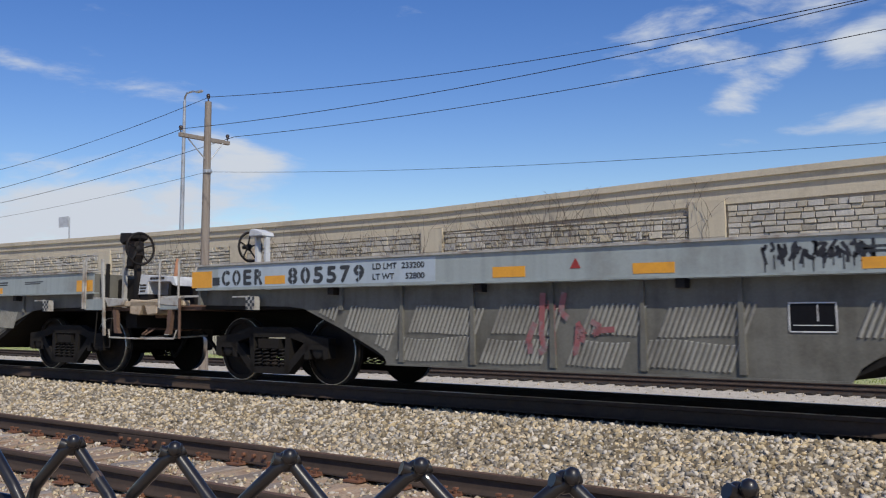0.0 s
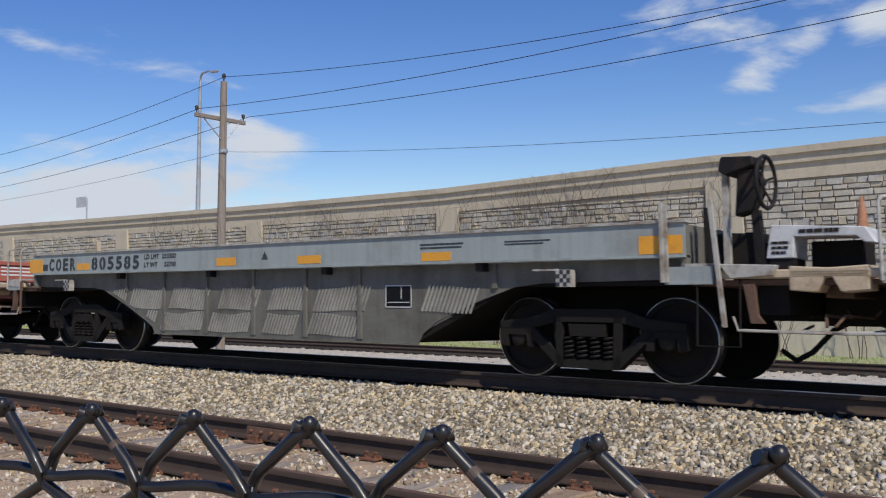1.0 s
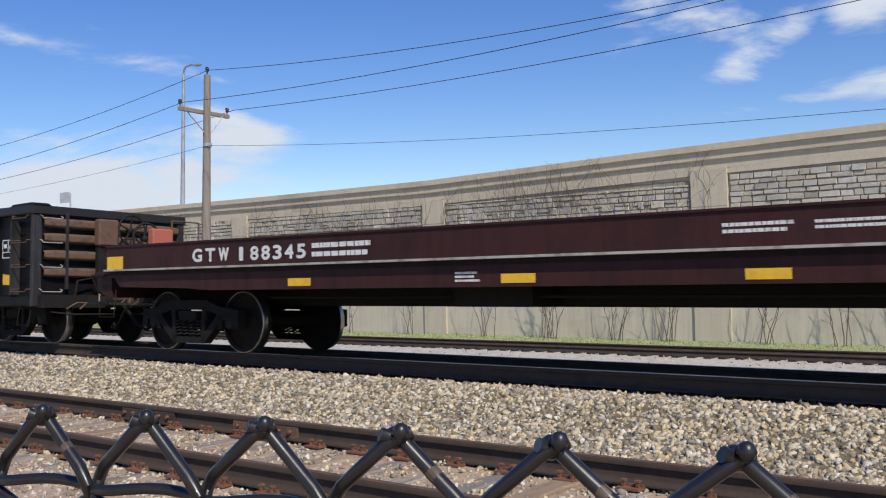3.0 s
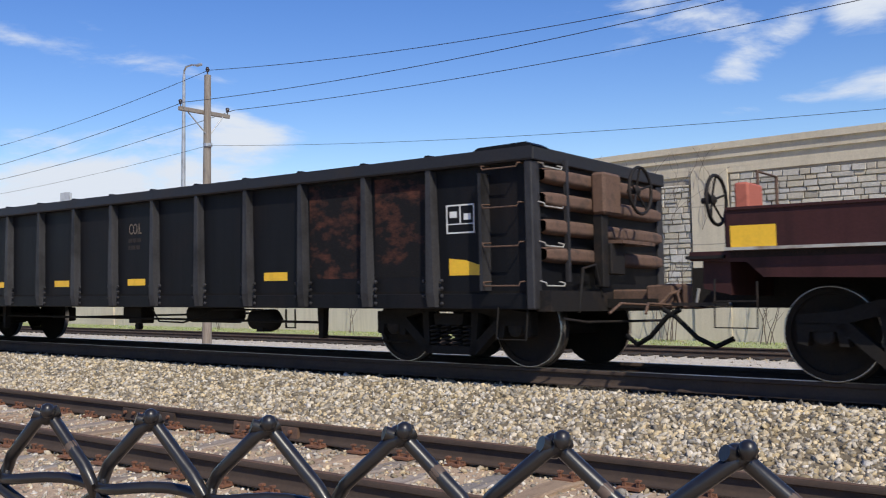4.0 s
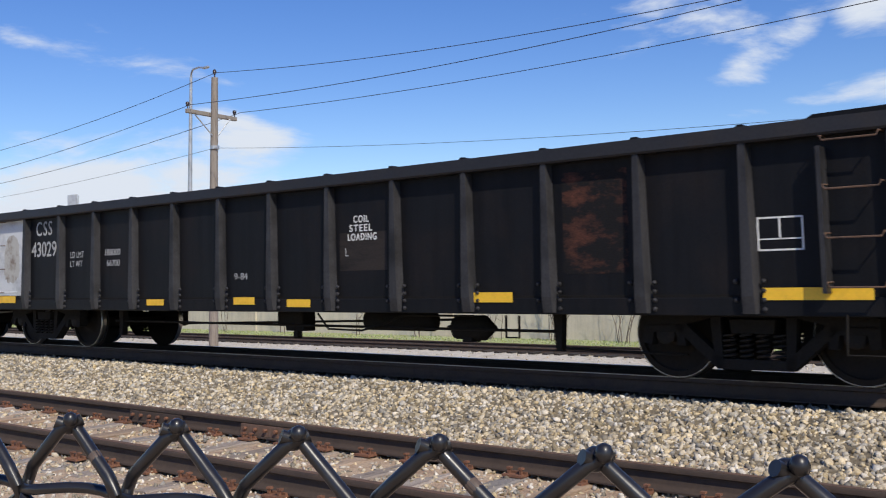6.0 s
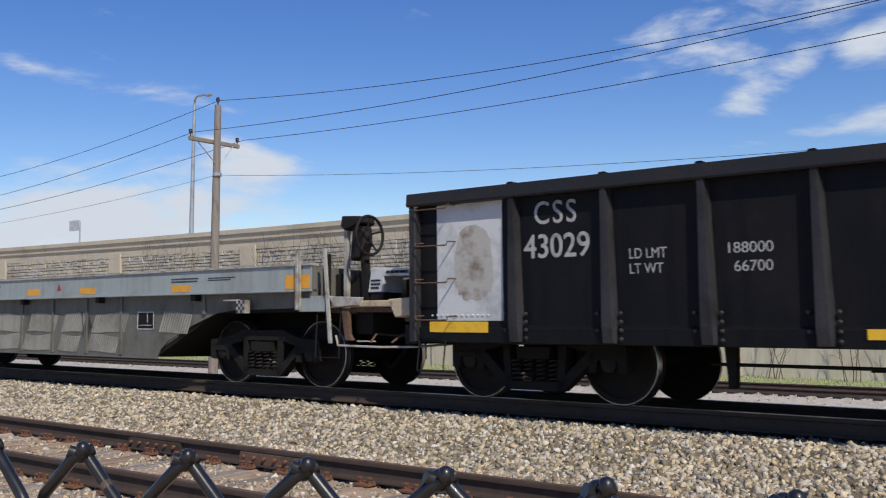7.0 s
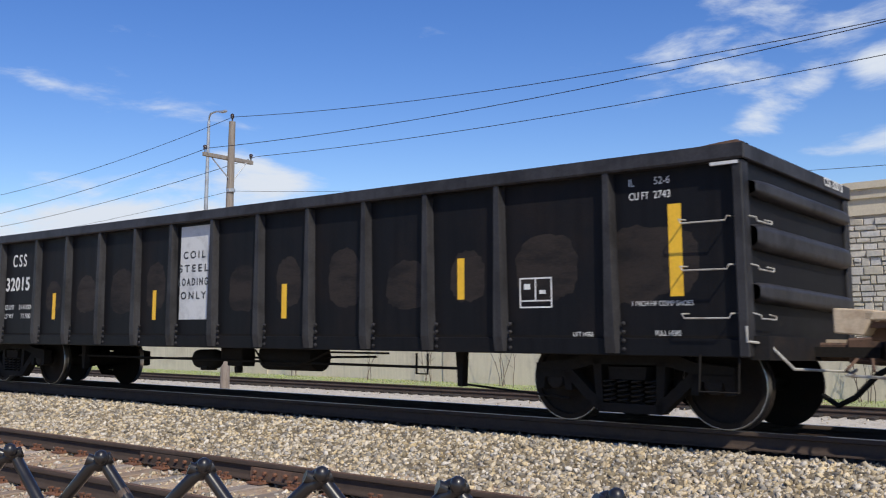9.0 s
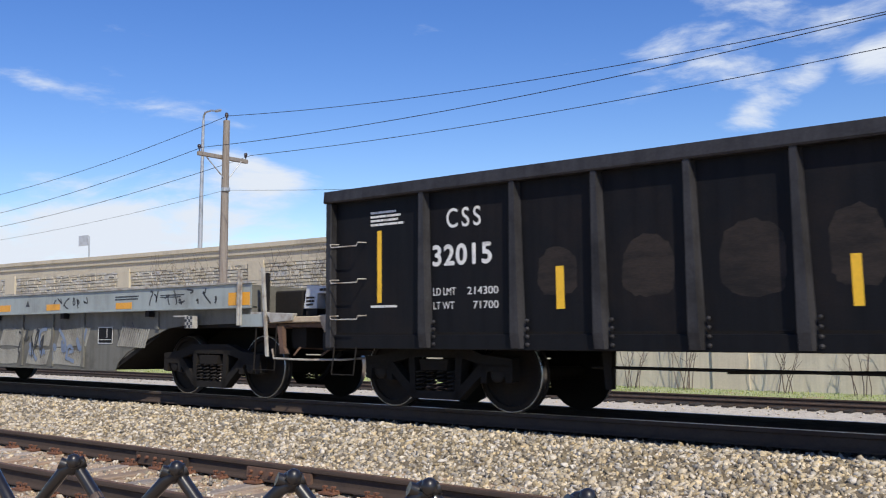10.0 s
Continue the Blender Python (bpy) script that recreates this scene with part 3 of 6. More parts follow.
# joint bars, tie plates and spikes of the side track
FAR_NEAR = near_rails[1][0]
for x0, x1 in ((-9.62, -8.68), (-7.7, -6.78)):
    bar = part("joint_bar", Shape().profile([(NEAR + 0.7525 - 0.014, NEAR_TOP - 0.14), (NEAR + 0.7525 - 0.055, NEAR_TOP - 0.15), (NEAR + 0.7525 - 0.04, NEAR_TOP - 0.05), (NEAR + 0.7525 - 0.014, NEAR_TOP - 0.04)], x0, x1), RUSTY_STEEL if x0 > -8 else RAIL_SIDE, FAR_NEAR, "bolted joint bar")
    for k in range(6):
        xx = x0 + 0.08 + (x1 - x0 - 0.16) * k / 5
        part("bolt", Shape().turned((xx, NEAR + 0.7525 - 0.05, NEAR_TOP - 0.09), [(0, 0.02), (-0.03, 0.02), (-0.032, 0.012)], 6), RUSTY_IRON, bar)
plate_mesh = Shape().box(-0.09, 0.09, -0.17, 0.17, 0, 0.018).box(-0.09, 0.09, -0.095, -0.075, 0.018, 0.034).box(-0.09, 0.09, 0.075, 0.095, 0.018, 0.034).mesh("tie_plate", RUSTY_IRON)
spike_mesh = Shape().box(-0.01, 0.01, -0.01, 0.01, 0, 0.04).box(-0.018, 0.018, -0.026, 0.014, 0.04, 0.055).mesh("spike", RUSTY_IRON)
for r, y in near_rails:
    for k in range(34):
        x = -16 + 0.53 * k
        tp = part("tie_plate", plate_mesh, parent=r, at=pose(x, y, NEAR_TOP - RAIL_H - 0.014))
        for dx, dy in ((-0.05, -0.125), (0.05, 0.125), (0.06, -0.125)):
            part("spike", spike_mesh, parent=tp, at=pose(dx, dy, 0.015, 0, 0, 0 if dy > 0 else 180))

# ---------------------------------------------------------------- wall along the far side
WALL_Y = 24.5
BACK = Matrix.Translation((0, 0, 1.135)) @ Matrix.Scale(1.47, 4) @ Matrix.Translation((0, 0, -1.135))     # the wall was laid out at two thirds of its size
TOPS = [(-400, 4.9), (-48, 4.20), (-38, 4.10), (-28, 4.04), (-20.2, 4.03), (-10.9, 4.25), (-6, 4.32), (12, 4.55), (300, 5.5)]


def wall_top(x):
    for (a, za), (b, zb) in zip(TOPS, TOPS[1:]):
        if a <= x <= b:
            return za + (zb - za) * (x - a) / (b - a)
    return 4.5


def band(x0, x1, y0, y1, lo, hi, step=4.0):
    """A band along the wall between two heights below its top."""
    s = Shape()
    xs = spaced([(x0, x1, step)])
    for x in xs:
        t = wall_top(x)
        s.v += [(x, y0, t - lo), (x, y1, t - lo), (x, y1, t - hi), (x, y0, t - hi)]
    for i in range(len(xs) - 1):
        k = 4 * i
        s.f += [(k + a, k + (a + 1) % 4, k + 4 + (a + 1) % 4, k + 4 + a) for a in range(4)]
    s.f += [(0, 1, 2, 3), tuple(range(len(s.v) - 4, len(s.v)))]
    return s


wall = part("wall_north", Shape().box(-400, 300, WALL_Y + 0.06, WALL_Y + 0.6, -1.6, 3.3), CONCRETE)
tagged(wall, "long pale concrete retaining wall with cast stone panels", "wall", kind="structure")
wall.matrix_basis = BACK
part("wall_core", band(-400, 300, WALL_Y + 0.07, WALL_Y + 0.59, 0.02, 1.2, 8), CONCRETE, wall)
part("coping", band(-400, 300, WALL_Y - 0.16, WALL_Y + 0.7, 0.0, 0.17), COPING, wall, "projecting concrete coping")
part("cornice", band(-400, 300, WALL_Y - 0.09, WALL_Y + 0.06, 0.17, 0.40), COPING, wall)
part("frieze", band(-400, 300, WALL_Y - 0.02, WALL_Y + 0.06, 0.40, 0.66), COPING, wall)
part("plinth", Shape().box(-400, 300, WALL_Y - 0.02, WALL_Y + 0.06, -1.6, 0.25), CONCRETE, wall, "plain stained concrete base")
PIERS = [(-49.4, -48.4), (-39.0, -38.1), (-20.25, -19.35), (-10.9, -9.9), (-0.6, 0.4), (9.5, 10.5), (-58.8, -57.8), (-68, -67), (-29.9, -29.0)]
for a, b in PIERS:
    pr = part("pilaster", Shape().box(a, b, WALL_Y - 0.08, WALL_Y + 0.06, -1.6, wall_top(a) - 0.66), COPING, wall, "smooth pale pilaster")
    for z in (0.6, 1.6, 2.6):
        part("joint", Shape().box(a + 0.01, b - 0.01, WALL_Y - 0.083, WALL_Y - 0.075, z, z + 0.025), WALL_JOINT, pr)


def wall_stones():
    """Cast stone facing between the pilasters, in broken courses."""
    rng = random.Random(11)
    spans = sorted(PIERS)
    rest, made = Shape(), 0
    for (a0, a1), (b0, b1) in zip(spans, spans[1:]):
        x0, x1 = a1 + 0.06, b0 - 0.06
        part("panel_joint", Shape().box(x0 - 0.04, x1 + 0.04, WALL_Y + 0.035, WALL_Y + 0.062, 0.25, wall_top((x0 + x1) / 2) - 0.80), WALL_JOINT, wall)
        part("panel_border", band(x0 - 0.06, x1 + 0.06, WALL_Y - 0.02, WALL_Y + 0.06, 0.66, 0.80), COPING, wall)
        z = 0.27
        while z < wall_top(x0) - 0.88:
            h = rng.choice((0.13, 0.17, 0.22))
            h = min(h, wall_top(x0) - 0.81 - z)
            x = x0
            while x < x1 - 0.05:
                w = min(rng.uniform(0.18, 0.52), x1 - x)
                cells = [(x, x + w, z, z + h)]
                if rng.random() < 0.5 and h > 0.17:
                    c = rng.uniform(0.4, 0.6) * h
                    k = rng.uniform(0.35, 0.65) * w
                    cells = [(x, x + w, z, z + c), (x, x + w, z + c, z + h)] if rng.random() < 0.5 else [(x, x + k, z, z + c), (x, x + k, z + c, z + h), (x + k, x + w, z, z + h)]
                for p, q, r, s in cells:
                    g, d = 0.004, rng.uniform(0.0, 0.045)
                    e = 0.017
                    jig = [rng.uniform(-0.012, 0.012) for _ in range(8)]
                    back, front = WALL_Y + 0.05, WALL_Y - d
                    sh = Shape() if -19.4 < p < -0.6 and z > 2.3 and made < 300 else None
                    target = sh or rest
                    target.put([(p + g, back, r + g), (q - g, back, r + g), (q - g, back, s - g), (p + g, back, s - g),
                                (p + g + e + jig[0], front, r + g + e + jig[1]), (q - g - e + jig[2], front + jig[3], r + g + e + jig[4]),
                                (q - g - e + jig[5], front, s - g - e + jig[6]), (p + g + e + jig[7], front + jig[0], s - g - e + jig[1])],
                               [(4, 5, 6, 7), (0, 1, 5, 4), (1, 2, 6, 5), (2, 3, 7, 6), (3, 0, 4, 7)])
                    if sh:
                        part("stone", sh, WALL_STONE, wall)
                        made += 1
                x += w
            z += h
    ob = part("stone_facing", rest, WALL_STONE, wall)
    ob["kind"] = "stuff"


# ---------------------------------------------------------------- pole, cables, lamp, sign
POLE = Vector((-27.55, 21.5, 0))


def utility_pole():
    p = thing("utility_pole", "weathered grey timber utility pole with one crossarm", "utility pole", at=pose(POLE.x, POLE.y, -0.95))
    part("pole", Shape().tube([(-0.27, 0, -0.8), (-0.1, 0, 4.5), (0.1, 0, 9.12)], [0.17, 0.15, 0.115], 14), POLE_WOOD, p, smooth=True)
    arm = part("crossarm", Shape().box(-0.06, 0.06, -1.22, 1.22, -0.07, 0.07), POLE_WOOD, p, bevel=0.01, at=pose(-0.1, 0, 7.82, 0, 0, 8))
    for y in (-1.15, 1.15):
        part("insulator", Shape().turned((0, y, 0.07), [(0, 0.02), (0.1, 0.02), (0.1, 0.06), (0.16, 0.055), (0.17, 0.075), (0.23, 0.06), (0.25, 0.02)], 12, "z"), INSULATOR, arm, "dark porcelain insulator", smooth=True)
    part("insulator", Shape().turned((0.1, 0, 9.12), [(0, 0.025), (0.12, 0.025), (0.12, 0.065), (0.18, 0.055), (0.19, 0.075), (0.27, 0.05), (0.29, 0.02)], 12, "z"), INSULATOR, p, "dark porcelain insulator", smooth=True)
    for y in (-0.75, 0.75):
        part("brace", Shape().tube([(-0.05, y, 7.74), (0.08, 0.0, 6.95)], 0.022, 6), GALVANISED, p, "steel crossarm brace")
    part("clamp", Shape().turned((0.03, 0, 6.6), [(0, 0.16), (0.12, 0.16)], 12, "z"), GALVANISED, p)


def cable(name, y, x0, x1, low, knots, r, label):
    """A hanging line: two spans that meet at the pole. knots: (x, z) of the pole and of two places on the span."""
    (xp, zp), (xa, za), (xb, zb) = knots
    c = ((zb - zp) / (xb - xp) - (za - zp) / (xa - xp)) / (xb - xa)
    k = (za - zp) / (xa - xp) - c * (xa - xp)
    (xl, zl) = low
    kl = (zl - zp) / (xl - xp) - c * (xl - xp)
    pts = []
    for i in range(25):
        d = (x0 - xp) * (1 - i / 24)
        pts.append((xp + d, y, zp + kl * d + c * d * d))
    for i in range(1, 33):
        d = (x1 - xp) * i / 32
        pts.append((xp + d, y, zp + k * d + c * d * d))
    tagged(part(name, Shape().tube(pts, r, 6), CABLE, smooth=True), label, "cable", "overhead lines")


def overhead_lines():
    thin = "thin black overhead power line"
    cable("overhead_cable", 21.5, -58, 4, (-43.09, 7.11), ((-27.40, 8.33), (-17.21, 7.525), (-7.23, 7.32)), 0.010, thin)
    cable("overhead_cable", 20.36, -57, 4, (-40.79, 5.99), ((-27.35, 7.06), (-16.31, 6.712), (-6.85, 6.89)), 0.010, thin)
    cable("overhead_cable", 22.64, -60, 5, (-44.61, 5.88), ((-27.45, 7.06), (-16.0, 6.735), (-7.0, 6.84)), 0.010, thin)
    cable("overhead_cable", 21.4, -58, 14, (-42.1, 4.99), ((-27.4, 5.67), (-17.19, 4.80), (-7.32, 4.28)), 0.006, "thin low communication line")


def street_lamp():
    p = thing("street_lamp", "tall slim galvanised street lamp with curved arm", "street lamp", at=BACK @ pose(-33.4, 24.9, wall_top(-33.4)))
    part("post", Shape().tube([(-0.2, 0, -0.05), (0.05, 0, 5.46)], [0.10, 0.06], 10), GALVANISED, p, smooth=True)
    part("arm", Shape().tube([(0.05, 0, 5.44), (0.08, 0, 5.62), (0.26, -0.05, 5.74), (0.7, -0.1, 5.75), (1.2, -0.2, 5.65)], 0.04, 8), GALVANISED, p, smooth=True)
    part("lamp_head", Shape().turned((1.15, -0.2, 5.64), [(-0.05, 0.035), (0.05, 0.06), (0.3, 0.06), (0.38, 0.02)], 10, "x"), GALVANISED, p, smooth=True)
    part("base_plate", Shape().box(-0.35, -0.05, -0.15, 0.15, -0.0, 0.06), GALVANISED, p)


def road_sign():
    p = thing("road_sign", "small grey road sign on a thin post above the wall", "sign", at=BACK @ pose(-42.2, 24.9, wall_top(-42.2)))
    part("post", Shape().tube([(0, 0, -0.05), (0.02, 0, 1.05)], 0.035, 8), GALVANISED, p)
    part("panel", Shape().box(-0.85, 0.05, -0.05, -0.03, 0.62, 1.12), SIGN_FACE, p, bevel=0.01)


def brush_plant(x, height, seed, twigs):
    rng = random.Random(seed)
    s = Shape()
    for k in range(twigs):
        p = Vector((rng.uniform(-0.25, 0.25), rng.uniform(-0.1, 0.1), 0))
        d = Vector((rng.uniform(-0.25, 0.25), rng.uniform(-0.05, 0.05), 1))
        pts = [p.copy()]
        n = 6
        for i in range(n):
            p += d.normalized() * height / n * rng.uniform(0.7, 1.1)
            d += Vector((rng.uniform(-0.3, 0.3), rng.uniform(-0.1, 0.1), 0))
            pts.append(p.copy())
        s.tube(pts, [0.013 * (1 - 0.8 * i / n) for i in range(n + 1)], 5)
        for i in range(2, n):
            a = pts[i]
            b = a + Vector((rng.uniform(-0.5, 0.5), rng.uniform(-0.1, 0.1), rng.uniform(0.2, 0.6))) * height / 4
            s.tube([a, b], [0.007, 0.003], 4)
    ob = part("bare_shrub", s, BARE_BRUSH)
    y = WALL_Y - 0.45
    ob.matrix_basis = BACK @ pose(x, y, -1.0)
    tagged(ob, "leafless brown shrub against the wall", "shrub", "shrubs along the wall")


def creeper(x, top, seed):
    """Bare climbing stems spread over the stone facing."""
    rng = random.Random(seed)
    s = Shape()
    for k in range(42):
        p = Vector((rng.uniform(-2.6, 2.6), 0, rng.uniform(-1.6, 0.1)))
        d = Vector((rng.uniform(-0.5, 0.5), 0, 1))
        pts = [p.copy()]
        for i in range(8):
            p = p + d.normalized() * 0.2
            p.y = rng.uniform(-0.03, 0.0)
            d += Vector((rng.uniform(-0.6, 0.6), 0, 0.0))
            if p.z > 0.95:
                break
            pts.append(p.copy())
        if len(pts) > 2:
            s.tube(pts, [0.0065 * (1 - 0.6 * i / len(pts)) for i in range(len(pts))], 4)
    ob = part("bare_creeper", s, BARE_BRUSH)
    ob.matrix_basis = BACK @ pose(x, WALL_Y - 0.19, top)
    tagged(ob, "leafless climbing plant clinging to the wall", "creeper", "creepers on the wall")


def grass_strip():
    rng = np.random.default_rng(8)
    n = 26000
    xs, ys = rng.uniform(-78, 2, n), 32.5 + 3.4 * rng.random(n) ** 0.9
    h = 0.03 + 0.07 * rng.random(n)
    a = rng.uniform(0, math.pi, n)
    z = np.array([ground_height(x, y) for x, y in zip(xs, ys)])
    w = 0.025
    dx, dy = np.cos(a) * w, np.sin(a) * w
    lean = rng.uniform(-0.08, 0.08, (n, 2))
    v = np.stack([np.stack([xs - dx, ys - dy, z - 0.03], -1), np.stack([xs + dx, ys + dy, z - 0.03], -1),
                  np.stack([xs + lean[:, 0], ys + lean[:, 1], z + h], -1)], 1).reshape(-1, 3)
    me = bpy.data.meshes.new("grass")
    me.vertices.add(len(v)); me.vertices.foreach_set("co", v.ravel())
    me.loops.add(3 * n); me.loops.foreach_set("vertex_index", np.arange(3 * n, dtype=np.int32))
    me.polygons.add(n); me.polygons.foreach_set("loop_start", np.arange(0, 3 * n, 3, dtype=np.int32))
    me.update(calc_edges=True)
    me.materials.append(GRASS)
    tagged(new("grass", me), "short fresh green grass at the foot of the wall", "grass", kind="stuff")
    s = Shape()
    s.put([(-160, 32.45, -2.008), (60, 32.45, -2.008), (60, 36.0, -1.925), (-160, 36.0, -1.925)], [(0, 1, 2, 3)])
    tagged(part("verge", s, GRASS), "green grassy verge beside the far track", "verge", kind="structure")


utility_pole()
overhead_lines()
street_lamp()
road_sign()
for i, (x, h, n) in enumerate([(-20.6, 2.3, 4), (-17.4, 2.2, 5), (-15.2, 2.6, 9), (-13.0, 2.2, 6), (-11.6, 2.5, 7), (-23.4, 1.9, 3), (-8.8, 2.2, 6), (-7.0, 2.0, 5), (-27, 2.0, 4), (-5.2, 2.3, 6), (-30.5, 1.8, 3)]):
    brush_plant(x, h, 30 + i, n)
for i, (x, d) in enumerate([(-17.6, 0.55), (-15.2, 0.45), (-12.8, 0.45), (-22.6, 0.7), (-26.0, 0.6), (-34, 0.6)]):
    creeper(x, wall_top(x) - d - 0.45, 60 + i)
grass_strip()


# ---------------------------------------------------------------- fence in front of the camera
def chain_link_fence():
    f = thing("chain_link_fence", "black vinyl-coated chain-link fence top with knuckled wires", "fence", at=pose(-0.503, 0.2912, 1.0585, 0, 0, math.degrees(math.atan(0.2182))))
    p, h, r = 0.0740, 0.0345, 0.0034
    levels = 51
    rng = random.Random(5)
    for j in range(-14, 30):
        for side in (1, -1):
            pts = []
            for k in range(levels):
                x = j * p + (0.5 * p * side if k % 2 else 0.0)
                z = -k * h
                bend = 0.0052 * side * (1 if k % 2 == 0 else -1)
                if k == 0:
                    x0 = j * p - side * 0.001
                    pts += [(x0 - side * 0.0040, -0.0045 * side, 0.0005), (x0 + side * 0.0035, 0.003 * side, -0.0035)]
                else:
                    s0 = side if k % 2 else -side
                    turn = 0.006 * s0
                    pts += [(x - turn * 0.8, bend * 0.2 - 0.003 * side, z + 0.0085), (x + turn * 0.15, bend * 0.9, z), (x - turn * 0.8, bend * 0.2 + 0.004 * side, z - 0.0085)]
            pts = [(a + rng.uniform(-0.0006, 0.0006), b, c + rng.uniform(-0.0006, 0.0006)) for a, b, c in pts]
            wire = part("wire", Shape().tube(pts, r, 12), VINYL, f, smooth=True)
            if side == 1 and rng.random() < 0.55:
                a, b = Vector(pts[1]), Vector(pts[2])
                t = rng.uniform(0.42, 0.6)
                part("worn_spot", Shape().tube([a.lerp(b, t), a.lerp(b, t + 0.03), a.lerp(b, t + rng.uniform(0.1, 0.16)), a.lerp(b, t + 0.19)], [r * 0.9, r * 1.03, r * 1.03, r * 0.9], 10), WORN_SPOT, wire, "worn tan spot", smooth=True)
        part("knuckle", Shape().turned((j * p - 0.001, 0.001, -0.0015), [(-0.0052, 0.0015), (-0.004, 0.0036), (0.0, 0.0049), (0.004, 0.0036), (0.0052, 0.0015)], 12, "z")
             .turned((j * p + 0.0042, -0.003, 0.002), [(-0.004, 0.001), (-0.003, 0.0029), (0.0, 0.0041), (0.003, 0.0029), (0.004, 0.001)], 10, "z"), VINYL, f, smooth=True)
    pts = []
    for i in range(-112, 233):
        x = i * p / 8
        pts.append((x, 0.005 * math.sin(i * math.pi / 4), -h - 0.002 + 0.0015 * math.cos(i * math.pi / 4)))
    part("tension_wire", Shape().tube(pts, 0.0030, 12), VINYL, f, "horizontal coated tension wire", smooth=True)
    return f


chain_link_fence()


# ---------------------------------------------------------------- train: running gear
HW = 1.453                    # half width of the low car body
CW, GW = 1.39, 1.53           # half widths of the coil cars and of the gondolas
WR = 0.445                    # wheel radius
MOVING = []                   # (car, place of its end on the train)
SPINNING = []                 # wheelsets


def wheelset_mesh():
    s = Shape()
    for side in (-1, 1):
        y = side * 0.7525
        o = side
        s.turned((0, y, 0), [(-0.065 * o, WR - 0.07), (-0.062 * o, WR + 0.018), (-0.045 * o, WR + 0.026), (-0.028 * o, WR + 0.01), (-0.02 * o, WR),
                             (0.06 * o, WR - 0.004), (0.066 * o, WR - 0.012), (0.066 * o, WR - 0.07), (0.035 * o, WR - 0.075), (0.015 * o, 0.26), (0.03 * o, 0.14), (0.07 * o, 0.12), (0.075 * o, 0.1)], 40)
    s.turned((0, 0, 0), [(-1.02, 0.075), (-0.7, 0.085), (0.7, 0.085), (1.02, 0.075)], 14)
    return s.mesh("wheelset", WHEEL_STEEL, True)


WHEELSET = wheelset_mesh()


def rim_mesh(side):
    """The bright ring of the tread and rim face."""
    s, ring, n = Shape(), [], 40
    for h, r in ((0.0665, WR - 0.012), (0.0675, WR - 0.006), (0.061, WR - 0.0005), (-0.018, WR + 0.0015)):
        for k in range(n):
            a = 2 * math.pi * k / n
            ring.append((r * math.cos(a), side * (0.7525 + h), r * math.sin(a)))
    s.put(ring, [(i * n + k, i * n + (k + 1) % n, (i + 1) * n + (k + 1) % n, (i + 1) * n + k) for i in range(3) for k in range(n)])
    return s.mesh("tread", TREAD, True)


RIMS = [rim_mesh(k) for k in (-1, 1)]
CAPS = [Shape().turned((0, k * 1.02, 0), [(0, 0.1), (k * 0.05, 0.1), (k * 0.06, 0.085), (k * 0.062, 0.02)], 16).mesh("bearing_cap", DARK_STEEL, True) for k in (-1, 1)]
WB = 0.905                     # half the truck's wheelbase


FRAME_Y = (0.96, 1.10)


def frame_piece(name, outlines):
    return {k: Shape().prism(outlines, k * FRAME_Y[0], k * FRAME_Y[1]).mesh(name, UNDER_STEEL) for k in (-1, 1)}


FRAMES = frame_piece("sideframe", [(-1.13, 0.62), (-0.72, 0.66), (-0.42, 0.76), (0.42, 0.76), (0.72, 0.66), (1.13, 0.62), (1.13, 0.53), (0.72, 0.54), (0.40, 0.62), (-0.40, 0.62), (-0.72, 0.54), (-1.13, 0.53)])
PIECES = {}
for m in (-1, 1):
    PIECES["pedestal", m] = frame_piece("pedestal", [(m * 1.13, 0.55), (m * 0.70, 0.55), (m * 0.68, 0.34), (m * 0.76, 0.34), (m * 0.78, 0.47), (m * 1.02, 0.47), (m * 1.04, 0.34), (m * 1.13, 0.36)])
    PIECES["diagonal", m] = frame_piece("diagonal", [(m * 0.80, 0.52), (m * 0.68, 0.56), (m * 0.30, 0.22), (m * 0.30, 0.13), (m * 0.36, 0.13)])
    PIECES["column", m] = frame_piece("column", [(m * 0.42, 0.68), (m * 0.32, 0.68), (m * 0.30, 0.2), (m * 0.38, 0.2)])
PIECES["spring_seat", 0] = frame_piece("spring_seat", [(-0.4, 0.225), (-0.36, 0.13), (0.36, 0.13), (0.4, 0.225)])


def spring_mesh():
    s = Shape()
    s.tube([(0.055 * math.cos(a * 0.7), 0.055 * math.sin(a * 0.7), 0.225 + 0.24 * a / 45) for a in range(46)], 0.013, 6)
    return s.mesh("spring", DARK_STEEL, True)


SPRING = spring_mesh()
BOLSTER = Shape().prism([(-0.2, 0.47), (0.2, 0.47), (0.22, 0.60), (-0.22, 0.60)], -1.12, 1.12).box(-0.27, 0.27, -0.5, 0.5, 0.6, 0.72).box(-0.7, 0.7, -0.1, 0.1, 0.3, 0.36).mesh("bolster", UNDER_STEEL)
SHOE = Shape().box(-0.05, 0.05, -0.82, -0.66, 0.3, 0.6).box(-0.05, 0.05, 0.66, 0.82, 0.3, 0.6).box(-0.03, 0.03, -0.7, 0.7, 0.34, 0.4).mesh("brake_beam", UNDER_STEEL)


